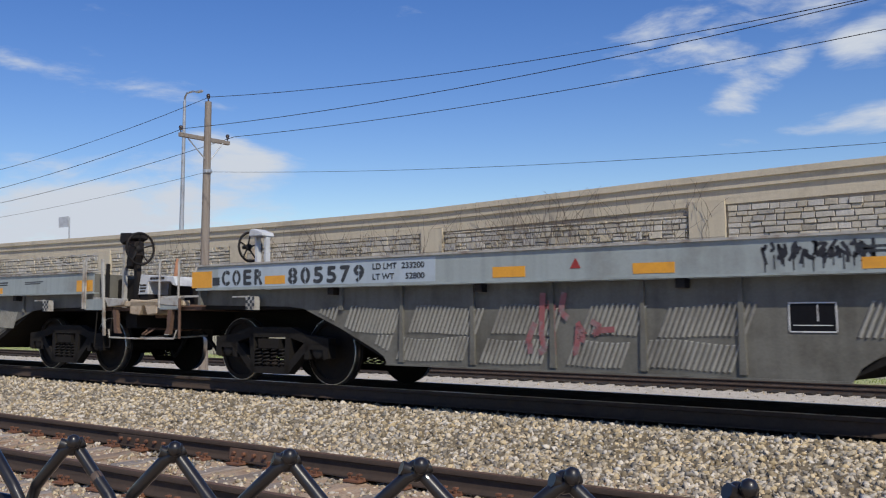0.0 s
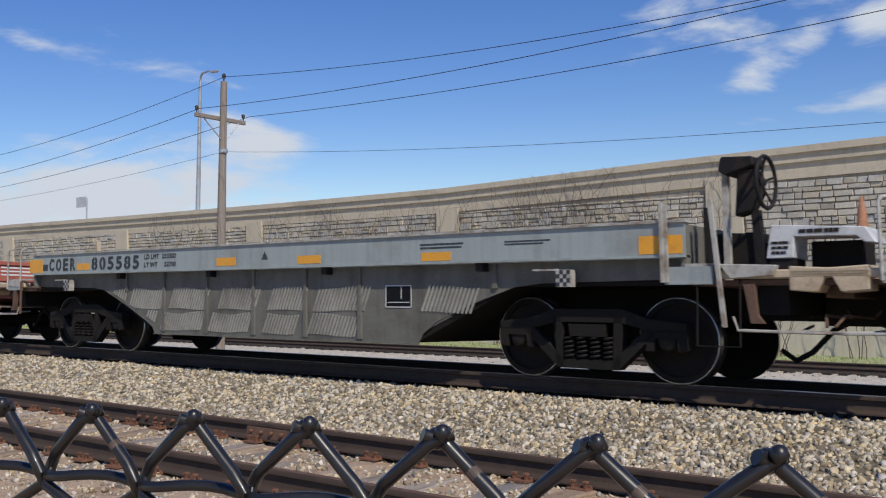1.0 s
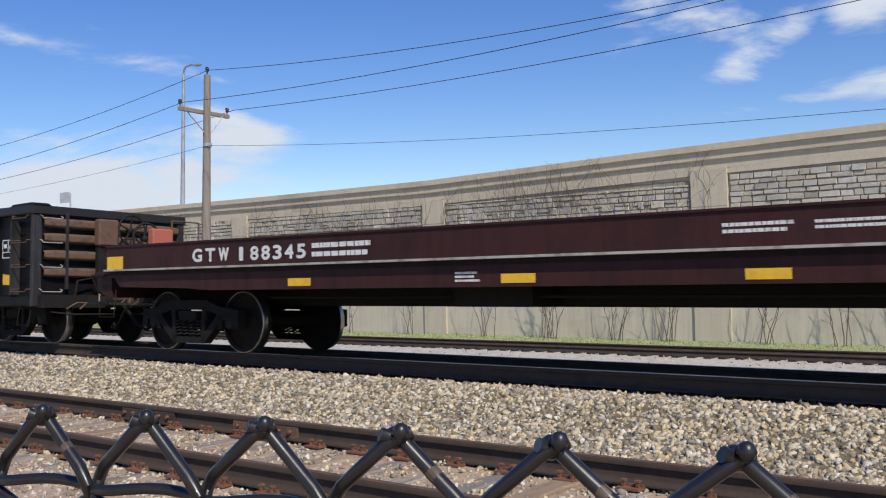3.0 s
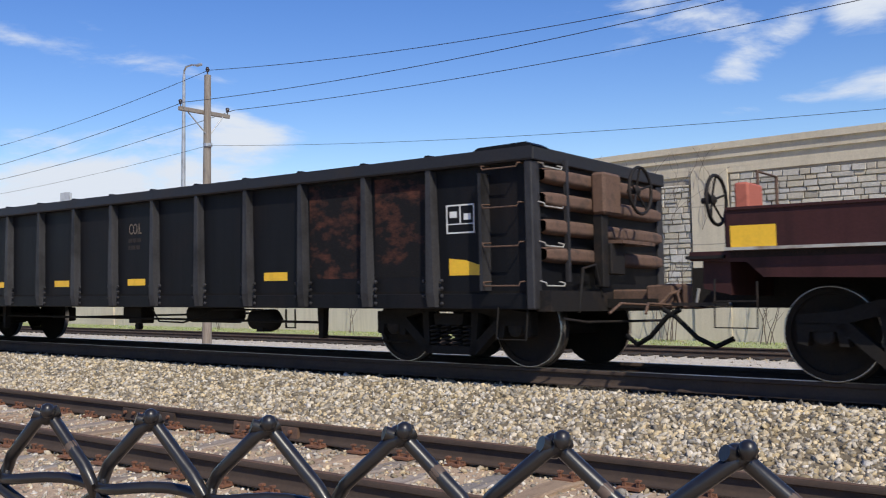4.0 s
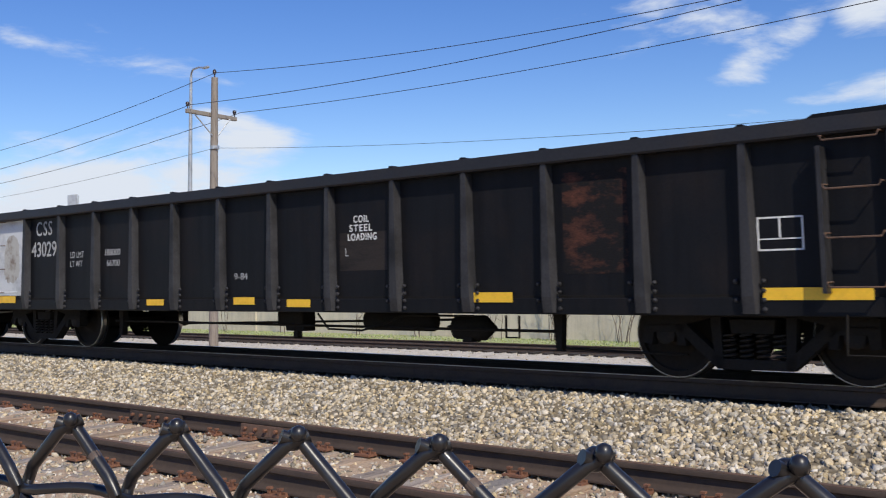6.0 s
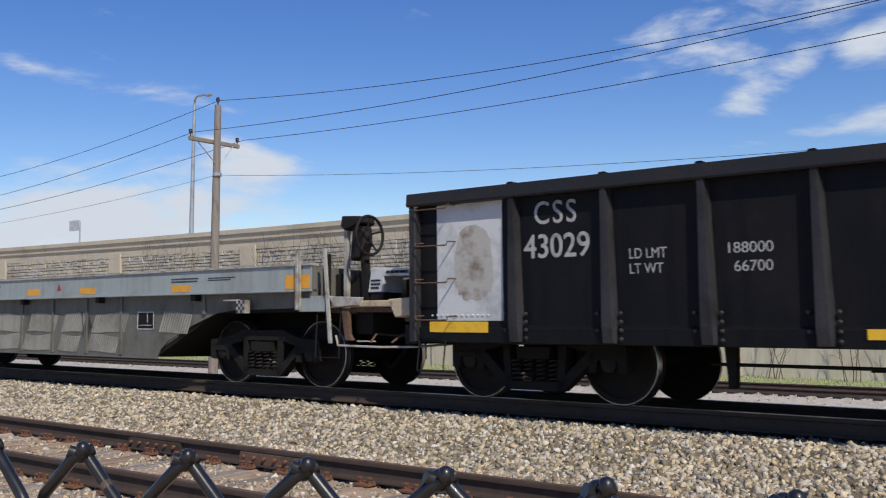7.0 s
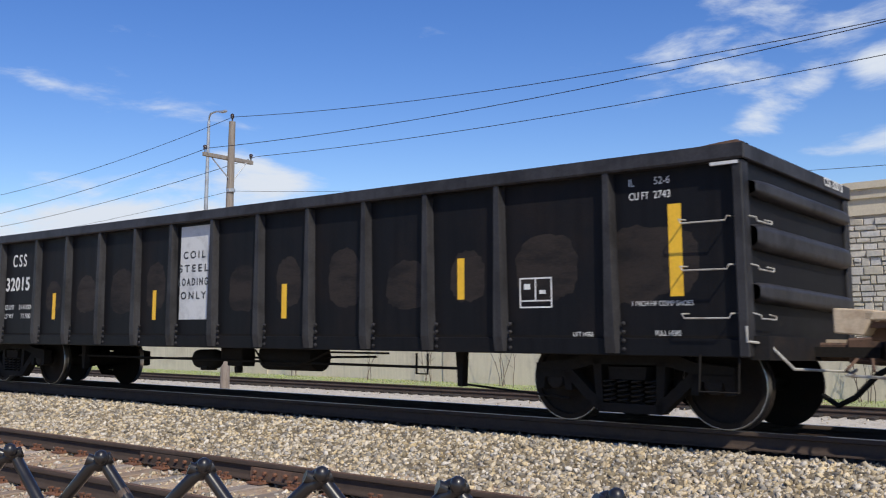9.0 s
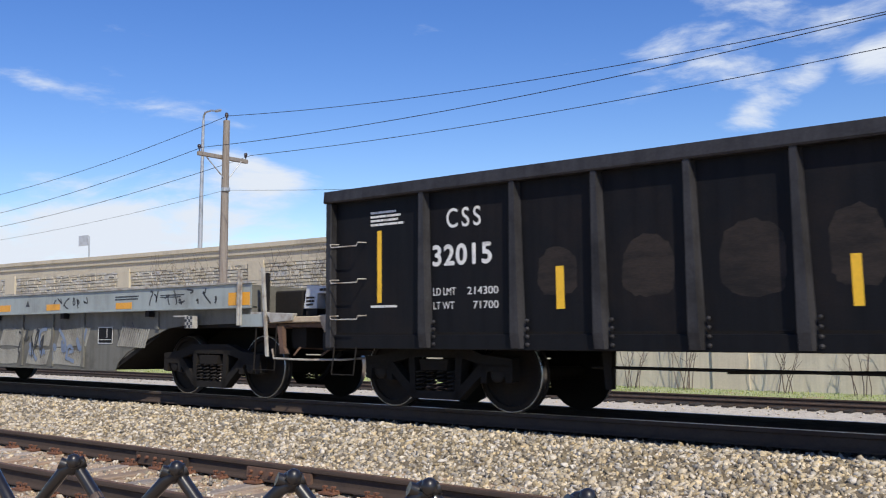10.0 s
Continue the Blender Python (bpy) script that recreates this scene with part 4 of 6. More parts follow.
def truck(car, x):
    """A two-axle truck: side frames with springs, bolster, brake beams, two wheelsets."""
    at = pose(x, 0, 0)
    for k in (-1, 1):
        sf = part("sideframe", FRAMES[k], parent=car, at=at)
        for (what, m), meshes in PIECES.items():
            part(what, meshes[k], parent=sf)
        for dx in (-0.24, -0.08, 0.08, 0.24):
            part("spring", SPRING, parent=sf, at=pose(dx, k * 1.06, 0))
    part("bolster", BOLSTER, parent=car, at=at)
    for k in (-1, 1):
        part("brake_beam", SHOE, parent=car, at=pose(x + k * (WB - 0.49), 0, 0))
        w = part("wheelset", WHEELSET, parent=car, at=pose(x + k * WB, 0, WR))
        for i in (0, 1):
            part("tread", RIMS[i], parent=w)
            part("bearing_cap", CAPS[i], parent=w)
        SPINNING.append((w, x + k * WB))


def coupler(car, x, way):
    """Drawbar, knuckle, uncoupling lever and air hose at a car's end; way: +1 or -1 along x."""
    s = Shape().box(x - way * 0.5, x + way * 0.45, -0.09, 0.09, 0.70, 0.88)
    s.prism([(x + way * 0.4, 0.66), (x + way * 0.40, 0.94), (x + way * 0.72, 0.92), (x + way * 0.72, 0.68)], -0.2, 0.16)
    part("coupler", s, RUSTY_STEEL, car, "rusty knuckle coupler", bevel=0.02)
    part("uncoupling_lever", Shape().tube([(x + way * 0.15, -1.35, 0.62), (x + way * 0.2, -1.2, 0.72), (x + way * 0.22, -0.4, 0.70), (x + way * 0.3, -0.3, 0.82), (x + way * 0.4, 0, 0.9)], 0.014, 6), RUSTY_STEEL, car, "cut lever")
    part("air_hose", Shape().tube([(x + way * 0.25, -0.35, 0.66), (x + way * 0.4, -0.36, 0.58), (x + way * 0.62, -0.33, 0.36), (x + way * 0.80, -0.28, 0.27), (x + way * 0.97, -0.2, 0.36)], 0.028, 8), HOSE, car, "hanging black air hose", smooth=True)


def handwheel(car, x, y, z, r=0.28, axis="x", material=None):
    """A brake wheel with rim and spokes."""
    s = Shape()
    n = 24
    ring = [(0, r * math.cos(2 * math.pi * i / n), r * math.sin(2 * math.pi * i / n)) for i in range(n)]
    s.tube(ring, 0.02, 6, closed=True)
    for i in range(5):
        a = 2 * math.pi * i / 5 + 0.3
        s.tube([(-0.05, 0.03 * math.cos(a), 0.03 * math.sin(a)), (0, r * math.cos(a), r * math.sin(a))], 0.013, 5)
    s.turned((0, 0, 0), [(-0.16, 0.03), (-0.05, 0.04), (-0.03, 0.06), (0.0, 0.02)], 10, "x")
    return part("brake_wheel", s, material or DARK_STEEL, car, "spoked hand brake wheel", smooth=True, at=pose(x, y, z))


def grab_iron(car, x0, x1, z, y, out=0.07, drop=0.05):
    part("grab_iron", Shape().tube([(x0, y, z + drop), (x0, y - out, z + drop * 0.6), (x0 + 0.02, y - out, z), (x1 - 0.02, y - out, z), (x1, y - out, z + drop * 0.6), (x1, y, z + drop)], 0.011, 6), PALE_TRIM if car.get("pale_irons") else DARK_STEEL, car)


def end_grab(car, x, y0, y1, z, way=1):
    o = 0.07 * way
    part("grab_iron", Shape().tube([(x, y0, z + 0.05), (x + o, y0, z + 0.03), (x + o, y0 + 0.02, z), (x + o, y1 - 0.02, z), (x + o, y1, z + 0.03), (x, y1, z + 0.05)], 0.0085, 6), PALE_TRIM, car)


def car_pose(x):
    """A car on the canted main track, its near wheels on the near rail."""
    a = radians(CANT)
    return pose(x, MAIN - 0.7525 + 0.7525 * math.cos(a), -0.7525 * math.sin(a), -CANT)


def car_thing(name, label, end, group=""):
    car = thing(name, label, "freight car", group)
    MOVING.append((car, end))
    car.matrix_basis = car_pose(end)
    return car


LETTERS = ("letter", "small_print")
SIDE_MARKS = ("reflector", "mark_triangle", "pale_patch", "stencil_box", "panel_frame", "checker", "graffiti", "paint_drips", "white_panel", "scorched_bay", "worn_patch", "rib", "bare_rib_face", "stake_pocket", "small_panel")


def space_out(car, x0, k, kinds=SIDE_MARKS):
    """Spaces the ribs and marks of a car's side along it, by k about x0."""
    m = Matrix.Translation((x0, 0, 0)) @ Matrix.Scale(k, 4, (1, 0, 0)) @ Matrix.Translation((-x0, 0, 0))
    for ob in car.children:
        if ob.name.startswith(kinds):
            ob.matrix_basis = m @ ob.matrix_basis


def bars(car, x0, x1, z0, z1, y, rows, material, name="small_print", seed=0):
    """Small print that cannot be read: rows of short bars."""
    rng = random.Random(seed)
    s = Shape()
    h = (z1 - z0) / rows
    for k in range(rows):
        z = z1 - h * (k + 1) + h * 0.25
        x, end_x = x0, x0 + (x1 - x0) * rng.uniform(0.75, 1.0)
        while x < end_x:
            w = min(rng.uniform(0.4, 1.4) * h, end_x - x)
            s.box(x, x + w * 0.85, y - 0.003, y, z, z + h * 0.55)
            x += w
    part(name, s, material, car)


def scrawl(car, x0, x1, z0, z1, y, strokes, material, seed, r=0.008):
    """Sprayed lines, an unreadable tag."""
    rng = random.Random(seed)
    s = Shape()
    w = (x1 - x0) / strokes
    for i in range(strokes):
        cx = x0 + w * (i + 0.5)
        pts = []
        for k in range(rng.randint(4, 6)):
            pts.append((cx + rng.uniform(-0.6, 0.6) * w, z0 + (z1 - z0) * (rng.random() if k else (i % 2))))
        fine = []
        for (a, b), (c, d) in zip(pts, pts[1:]):
            for t in (0, 0.33, 0.66):
                fine.append((a + (c - a) * t, b + (d - b) * t))
        fine.append(pts[-1])
        for _ in range(2):
            fine = [fine[0]] + [((p[0] + 2 * q[0] + n[0]) / 4, (p[1] + 2 * q[1] + n[1]) / 4) for p, q, n in zip(fine, fine[1:], fine[2:])] + [fine[-1]]
        for (a, b), (c, d) in zip(fine, fine[1:]):
            L = math.hypot(c - a, d - b) or 1
            nx, nz = -(d - b) / L * r, (c - a) / L * r
            s.put([(a + nx, y - 0.002, b + nz), (a - nx, y - 0.002, b - nz), (c - nx, y - 0.002, d - nz), (c + nx, y - 0.002, d + nz)], [(0, 1, 2, 3)])
    part("graffiti", s, material, car, "sprayed graffiti lines")["kind"] = "stuff"


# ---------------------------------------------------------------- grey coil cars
def sunlight_ribs(car, y, number):
    """Rows of low ribs on the trough side that imitate slanted streaks of sunlight."""
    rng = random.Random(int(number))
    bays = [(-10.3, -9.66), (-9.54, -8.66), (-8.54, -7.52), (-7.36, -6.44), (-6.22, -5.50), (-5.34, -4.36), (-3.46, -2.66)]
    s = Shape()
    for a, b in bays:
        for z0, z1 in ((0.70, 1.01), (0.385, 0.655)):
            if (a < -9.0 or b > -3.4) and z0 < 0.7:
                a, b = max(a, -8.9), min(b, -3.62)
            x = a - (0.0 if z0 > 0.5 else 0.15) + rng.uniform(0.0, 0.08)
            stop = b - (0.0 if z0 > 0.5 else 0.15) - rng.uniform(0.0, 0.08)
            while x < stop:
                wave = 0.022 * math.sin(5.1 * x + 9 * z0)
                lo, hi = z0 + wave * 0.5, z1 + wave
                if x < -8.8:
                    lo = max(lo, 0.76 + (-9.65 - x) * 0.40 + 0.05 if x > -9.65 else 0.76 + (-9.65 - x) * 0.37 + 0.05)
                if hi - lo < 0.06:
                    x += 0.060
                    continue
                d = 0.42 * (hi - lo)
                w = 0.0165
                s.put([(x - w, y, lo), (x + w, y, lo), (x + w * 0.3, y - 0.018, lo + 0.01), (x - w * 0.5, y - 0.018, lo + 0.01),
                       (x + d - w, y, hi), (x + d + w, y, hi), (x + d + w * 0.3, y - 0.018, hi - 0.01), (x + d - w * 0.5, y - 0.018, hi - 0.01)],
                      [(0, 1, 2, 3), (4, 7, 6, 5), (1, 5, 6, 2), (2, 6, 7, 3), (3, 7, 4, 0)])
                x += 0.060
    ob = part("pressed_ribs", s, SUN_STREAK_GREY, car, "rows of low pale ribs imitating slanted sunlight")
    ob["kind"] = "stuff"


def coil_car(end, number, loads, graffiti="", third=-3.29, wheel=True, label="grey coil steel car with open trough and orange reflectors"):
    car = car_thing("coil_car", label, end + 0.04, "grey coil cars")
    L = 12.35
    y = -CW
    for k in (-1, 1):
        s = Shape().box(-L, 0, k * (CW - 0.012), k * CW, 1.285, 1.60)
        part("side_sill", s, GREY_PAINT, car, "grey-blue side sill")
        part("top_flange", Shape().box(-L - 0.02, 0.02, k * (CW - 0.10), k * (CW + 0.025), 1.60, 1.625), PALE_TRIM, car, "pale worn top flange")
        part("bottom_flange", Shape().box(-L, 0, k * (CW - 0.10), k * (CW + 0.02), 1.262, 1.285), GREY_PAINT, car)
        out = [(0, 1.262), (0, 1.06), (-1.75, 1.03), (-2.1, 0.99), (-2.7, 0.80), (-3.2, 0.60), (-3.42, 0.45), (-3.5, 0.33), (-8.85, 0.33), (-8.9, 0.42), (-9.05, 0.5),
               (-9.65, 0.76), (-10.3, 1.0), (-10.6, 1.03), (-L, 1.06), (-L, 1.262)]
        part("skirt", Shape().prism(out, k * (CW - 0.13), k * (CW - 0.15)), GREY_SKIRT, car, "dusty grey trough side plate, darkened for shade")
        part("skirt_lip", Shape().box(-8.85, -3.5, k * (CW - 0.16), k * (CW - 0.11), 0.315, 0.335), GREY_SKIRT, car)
        for x in (-2.35, -4.45, -5.45, -6.5, -7.55, -8.6, -9.6):
            lo = 0.36 if -8.7 < x < -3.6 else 0.98
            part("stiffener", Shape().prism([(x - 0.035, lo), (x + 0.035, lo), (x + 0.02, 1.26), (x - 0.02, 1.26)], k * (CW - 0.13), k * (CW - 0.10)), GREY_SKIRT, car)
        for x in (-2.5, -5.0, -7.4, -9.7):
            part("lug", Shape().box(x - 0.05, x + 0.05, k * (CW - 0.13), k * (CW - 0.02), 1.17, 1.262), DARK_STEEL, car)
    # trough floor, slopes and inner ends
    s = Shape().prism([(-8.8, 0.34), (-3.55, 0.34), (-2.1, 1.0), (-2.1, 1.05), (-3.6, 0.40), (-8.75, 0.40), (-10.3, 1.05), (-10.3, 1.0)], -CW + 0.16, CW - 0.16)
    for x0, x1 in ((-2.1, 0), (-L, -10.3)):
        part("end_floor", Shape().box(x0, x1, -CW + 0.16, CW - 0.16, 1.0, 1.06), UNDER_STEEL, car)
    for x0, x1 in ((-0.06, 0), (-L, -L + 0.06)):
        part("bulkhead", Shape().box(x0, x1, -CW + 0.02, CW - 0.02, 1.06, 1.58), GREY_SKIRT, car)
    part("trough", s, UNDER_STEEL, car, "dark trough floor")
    part("centre_sill", Shape().box(-L - 1.0, 1.0, -0.2, 0.2, 0.66, 1.0), UNDER_STEEL, car)
    # end platforms
    for x, way in ((0, 1), (-L, -1)):
        X = lambda d: x + way * d
        part("platform", Shape().box(X(0.02), X(1.38), -CW + 0.1, CW - 0.1, 0.99, 1.04), RUSTY_STEEL, car, "rusty end platform")
        part("side_beam", Shape().box(X(0.33), X(1.40), -CW + 0.02, -CW + 0.14, 1.05, 1.13), TAN_TIMBER, car, "tan weathered side beam", bevel=0.012)
        part("side_bracket", Shape().prism([(X(0.33), 1.19), (X(0.88), 1.17), (X(0.84), 1.07), (X(0.44), 1.05)], -CW - 0.02, -CW + 0.06), PALE_TRIM, car, "scuffed pale bracket", bevel=0.008)
        part("end_block", Shape().prism([(X(1.30), 1.14), (X(1.66), 1.16), (X(1.66), 0.94), (X(1.42), 0.92), (X(1.38), 0.99)], -CW + 0.02, -CW + 0.30), TAN_TIMBER, car, "tan rusty end block", bevel=0.012)
        part("end_beam", Shape().box(X(1.30), X(1.44), -CW + 0.32, CW - 0.1, 0.88, 1.10), RUSTY_STEEL, car, "rusty end beam", bevel=0.012)
        part("cross_bearer", Shape().box(X(0.62), X(0.9), -CW + 0.2, CW - 0.2, 0.72, 0.99), UNDER_STEEL, car)
        part("draft_box", Shape().box(X(0.95), X(1.45), -0.35, 0.35, 0.62, 0.98), UNDER_STEEL, car, "grimy draft gear pocket", bevel=0.015)
        d0, d1 = (-0.22, 0.27) if way == 1 else (0.40, 0.86)
        part("corner_plate", Shape().box(X(d0), X(d1), -CW - 0.012, -CW + 0.03, 1.0, 1.17), GREY_PAINT, car, "small grey corner plate")
        part("corner_rail", Shape().box(X(-0.02), X(d1 + 0.05), -CW + 0.01, -CW + 0.06, 1.172, 1.20), PALE_TRIM, car)
        if way == 1:
            part("post", Shape().box(X(-0.24), X(-0.21), -CW - 0.06, -CW - 0.03, 1.02, 1.80).box(X(-0.21), X(-0.17), -CW - 0.045, -CW - 0.02, 1.02, 1.78), PALE_TRIM, car, "pale worn angle post")
            part("post", Shape().prism([(X(0.25), 1.80), (X(0.29), 1.80), (X(0.40), 0.60), (X(0.36), 0.60)], -CW - 0.045, -CW - 0.01), PALE_TRIM, car, "pale worn angle post")
            part("post", Shape().box(X(0.14), X(0.20), -CW + 0.12, -CW + 0.16, 1.04, 1.74), DARK_STEEL, car, "dark stake")
        else:
            for d in (d0, d1):
                part("post", Shape().tube([(X(d), -CW - 0.02, 1.02), (X(d), -CW - 0.02, 1.69), (X(d - 0.02), -CW + 0.0, 1.73), (X(d - 0.07), -CW + 0.04, 1.735)], 0.017, 8), PALE_TRIM, car, "pale hooked grab post", smooth=True)
            part("step_post", Shape().tube([(X(0.37), -CW - 0.02, 1.16), (X(0.36), -CW - 0.02, 0.58)], 0.022, 6), RUSTY_STEEL, car, "rusty step post")
            part("valve_stub", Shape().prism([(X(0.70), 2.0), (X(0.78), 2.02), (X(0.74), 1.72), (X(0.66), 1.70)], 0.25, 0.33), TAN_TIMBER, car, "tan bent bracket")
        part("uncoupling_rod", Shape().tube([(X(0.45), -CW, 0.70), (X(0.50), -CW - 0.01, 0.575), (X(1.2), -CW, 0.565), (X(1.62), -CW + 0.2, 0.575), (X(1.75), -0.5, 0.62)], 0.014, 6), PALE_TRIM, car, "pale uncoupling rod")
        # stirrup step
        if way == 1:
            part("step", Shape().tube([(X(0.10), -CW + 0.02, 1.05), (X(0.10), -CW - 0.02, 0.42), (X(0.52), -CW - 0.02, 0.42), (X(0.52), -CW + 0.02, 1.05)], 0.010, 6), UNDER_STEEL, car, "hanging step")
        part("step_bracket", Shape().prism([(X(0.56), 1.0), (X(0.66), 1.0), (X(0.68), 0.72), (X(0.74), 0.64), (X(0.62), 0.64)], -CW - 0.01, -CW + 0.05), RUSTY_STEEL, car)
        if way == 1:
            if wheel:
                part("brake_stand", Shape().box(X(0.23), X(0.29), -1.03, -0.97, 1.05, 2.12), PALE_TRIM, car, "pale brake stand upright")
                part("brake_stand", Shape().prism([(X(0.22), 2.11), (X(0.25), 2.25), (X(0.57), 2.23), (X(0.58), 2.14), (X(0.30), 2.06)], -1.10, -0.80), DARK_STEEL, car, "grimy brake stand hood", bevel=0.015)
                part("gear_case", Shape().prism([(X(0.40), 2.14), (X(0.60), 2.10), (X(0.62), 1.88), (X(0.52), 1.70), (X(0.36), 1.66)], -1.06, -0.88), DARK_STEEL, car, "grimy chain gear case", bevel=0.02)
                part("chain_guide", Shape().prism([(X(0.50), 1.72), (X(0.58), 1.72), (X(0.64), 1.05), (X(0.54), 1.05)], -1.0, -0.92), DARK_STEEL, car, "dark chain guide")
                handwheel(car, X(0.66), -1.0, 1.98, 0.25)
            part("reservoir_box", Shape().box(X(-0.10), X(0.56), -0.95, -0.3, 1.06, 1.51), UNDER_STEEL, car, "black reservoir box", bevel=0.02)
            part("brake_housing", Shape().prism([(X(0.63), 1.25), (X(0.69), 1.57), (X(1.54), 1.52), (X(1.63), 1.37), (X(1.53), 1.38), (X(1.46), 1.44), (X(0.90), 1.45), (X(0.89), 1.25)], -1.0, -0.62), PANEL_WHITE, car, "scuffed white brake bracket plate", bevel=0.008)
            part("housing_foot", Shape().box(X(0.66), X(0.88), -0.98, -0.64, 1.04, 1.25), DARK_STEEL, car)
            # Added dark box that stands for the shaded hollow inside the white bracket.
            part("winch_box", Shape().box(X(0.92), X(1.40), -0.60, -0.2, 1.05, 1.43), UNDER_STEEL, car, "dark filler in the bracket opening", bevel=0.015)
            bars(car, X(0.95), X(1.42), 1.465, 1.53, -1.003, 1, PATCH_GREY, seed=14)
            bars(car, X(0.69), X(0.86), 1.28, 1.42, -1.003, 3, PATCH_GREY, seed=15)
            part("valve", Shape().turned((X(1.49), -0.9, 1.5), [(0, 0.05), (0.06, 0.05), (0.2, 0.035), (0.3, 0.015)], 10, "z"), RUST_BRIGHT, car, "rusty valve", smooth=True)
            part("reservoir", Shape().turned((X(0.3), 0.1, 1.3), [(-0.25, 0.05), (-0.22, 0.18), (0.22, 0.18), (0.25, 0.05)], 16, "x"), UNDER_STEEL, car, smooth=True)
        else:
            part("winch", Shape().turned((X(0.5), -0.2, 1.35), [(-0.12, 0.07), (-0.1, 0.11), (0.1, 0.11), (0.12, 0.07)], 14, "z"), RUSTY_STEEL, car, "rusty tie-down winch", smooth=True)
        coupler(car, X(1.2), way)
    if graffiti == "rider":
        for x0, x1 in ((-12.35, -12.30), (-12.14, -12.10)):
            part("brake_stand", Shape().prism([(x0, 2.16), (x1, 2.16), (x1 + 0.03, 1.05), (x0 + 0.03, 1.05)], -0.34, -0.26), PANEL_WHITE, car, "white brake stand leg")
        part("brake_hood", Shape().prism([(-12.40, 2.13), (-12.38, 2.23), (-12.30, 2.24), (-12.10, 2.18), (-12.08, 2.12)], -0.42, -0.18), PANEL_WHITE, car, "white brake stand hood", bevel=0.01)
        handwheel(car, -12.50, -0.30, 1.98, 0.22)
    for x in (-1.28, -L + 1.22):
        truck(car, x)
    # marks
    for x0, x1, z0, z1 in ((-0.48, -0.02, 1.30, 1.48), (-L + 0.02, -L + 0.46, 1.30, 1.53), (third, third + 0.44, 1.30, 1.40), (-5.42, -4.98, 1.315, 1.42), (-7.1, -6.68, 1.32, 1.435), (-10.79, -10.40, 1.325, 1.435)):
        part("reflector", plate(x0, x1, z0, z1, y), ORANGE_REFLECTOR, car, "orange reflector")
    part("mark_triangle", Shape().prism([(-6.13, 1.39), (-6.0, 1.39), (-6.065, 1.50)], y - 0.004, y), RED_MARK if number in ("805579", "805594") else STENCIL_DARK, car)
    part("pale_patch", plate(-11.75, -7.9, 1.30, 1.585, y, 0.002), FRESH_PATCH, car, "paler repainted patch under the numbers") if number == "805579" else None
    yy = y - 0.004
    stencil("COER", 0.215, -11.67, 1.318, yy, STENCIL_DARK, car, 0.84)
    stencil(number, 0.215, -10.34, 1.315, yy, STENCIL_DARK, car, 1.34)
    lettering("LD LMT", 0.068, -8.86, 1.465, yy, STENCIL_DARK, car, 0.38, 0.003)
    lettering(loads[0], 0.068, -8.40, 1.465, yy, STENCIL_DARK, car, 0.34, 0.003)
    lettering("LT WT", 0.068, -8.86, 1.34, yy, STENCIL_DARK, car, 0.34, 0.003)
    lettering(loads[1], 0.068, -8.34, 1.34, yy, STENCIL_DARK, car, 0.28, 0.003)
    bars(car, third - 0.02, third + 0.8, 1.43, 1.51, y, 2, STENCIL_DARK, seed=1)
    bars(car, -2.1, -1.5, 1.44, 1.50, y, 2, STENCIL_DARK, seed=2)
    part("small_panel", plate(-11.87, -11.72, 1.33, 1.44, y), STENCIL_DARK, car)
    sk = y + 0.13
    sunlight_ribs(car, sk, number)
    box_x = -3.97
    f = Shape().box(box_x, box_x + 0.42, sk - 0.006, sk, 0.755, 1.025)
    part("stencil_box", f, BLACK_PAINT, car, "black lubrication data panel")
    g = Shape()
    for a, b, c, d in ((0, 0.42, 0, 0.012), (0, 0.42, 0.258, 0.27), (0, 0.012, 0, 0.27), (0.408, 0.42, 0, 0.27), (0.25, 0.26, 0.1, 0.25), (0.04, 0.38, 0.06, 0.068)):
        g.box(box_x + a, box_x + b, sk - 0.009, sk - 0.006, 0.755 + c, 0.755 + d)
    part("panel_frame", g, STENCIL_WHITE, car)
    for cx in (-1.42, -11.12):
        part("checker_back", plate(cx - 0.005, cx + 0.175, 0.985, 1.165, y + 0.05, 0.09), PALE_TRIM, car, "checkered consolidated stencil")
        part("checker_strip", plate(cx - 0.30, cx - 0.005, 1.155, 1.175, y + 0.02, 0.05), PALE_TRIM, car)
        ch = Shape()
        for i in range(4):
            for j in range(4):
                if (i + j) % 2 == 0:
                    ch.box(cx + i * 0.0425, cx + i * 0.0425 + 0.0425, y - 0.044, y - 0.040, 0.99 + j * 0.0425, 1.0325 + j * 0.0425)
        part("checker", ch, STENCIL_DARK, car)
    if graffiti == "rider":
        scrawl(car, -4.15, -3.15, 1.36, 1.56, y, 12, GRAFFITI, 3, 0.015)
        scrawl(car, -4.0, -3.25, 1.40, 1.54, y - 0.001, 7, GRAFFITI, 5, 0.017)
        drips = Shape()
        for k in range(11):
            drips.box(-4.12 + k * 0.085, -4.108 + k * 0.085, y - 0.003, y, 1.29 + 0.05 * (k * 7 % 5) / 4, 1.45)
        part("paint_drips", drips, GRAFFITI, car, "thin black paint drips")["kind"] = "stuff"
        scrawl(car, -6.75, -6.1, 0.5, 1.15, sk - 0.018, 5, GRAFFITI_RED, 8, 0.035)
        scrawl(car, -6.2, -5.7, 0.65, 0.85, sk - 0.018, 2, GRAFFITI_RED, 9, 0.03)
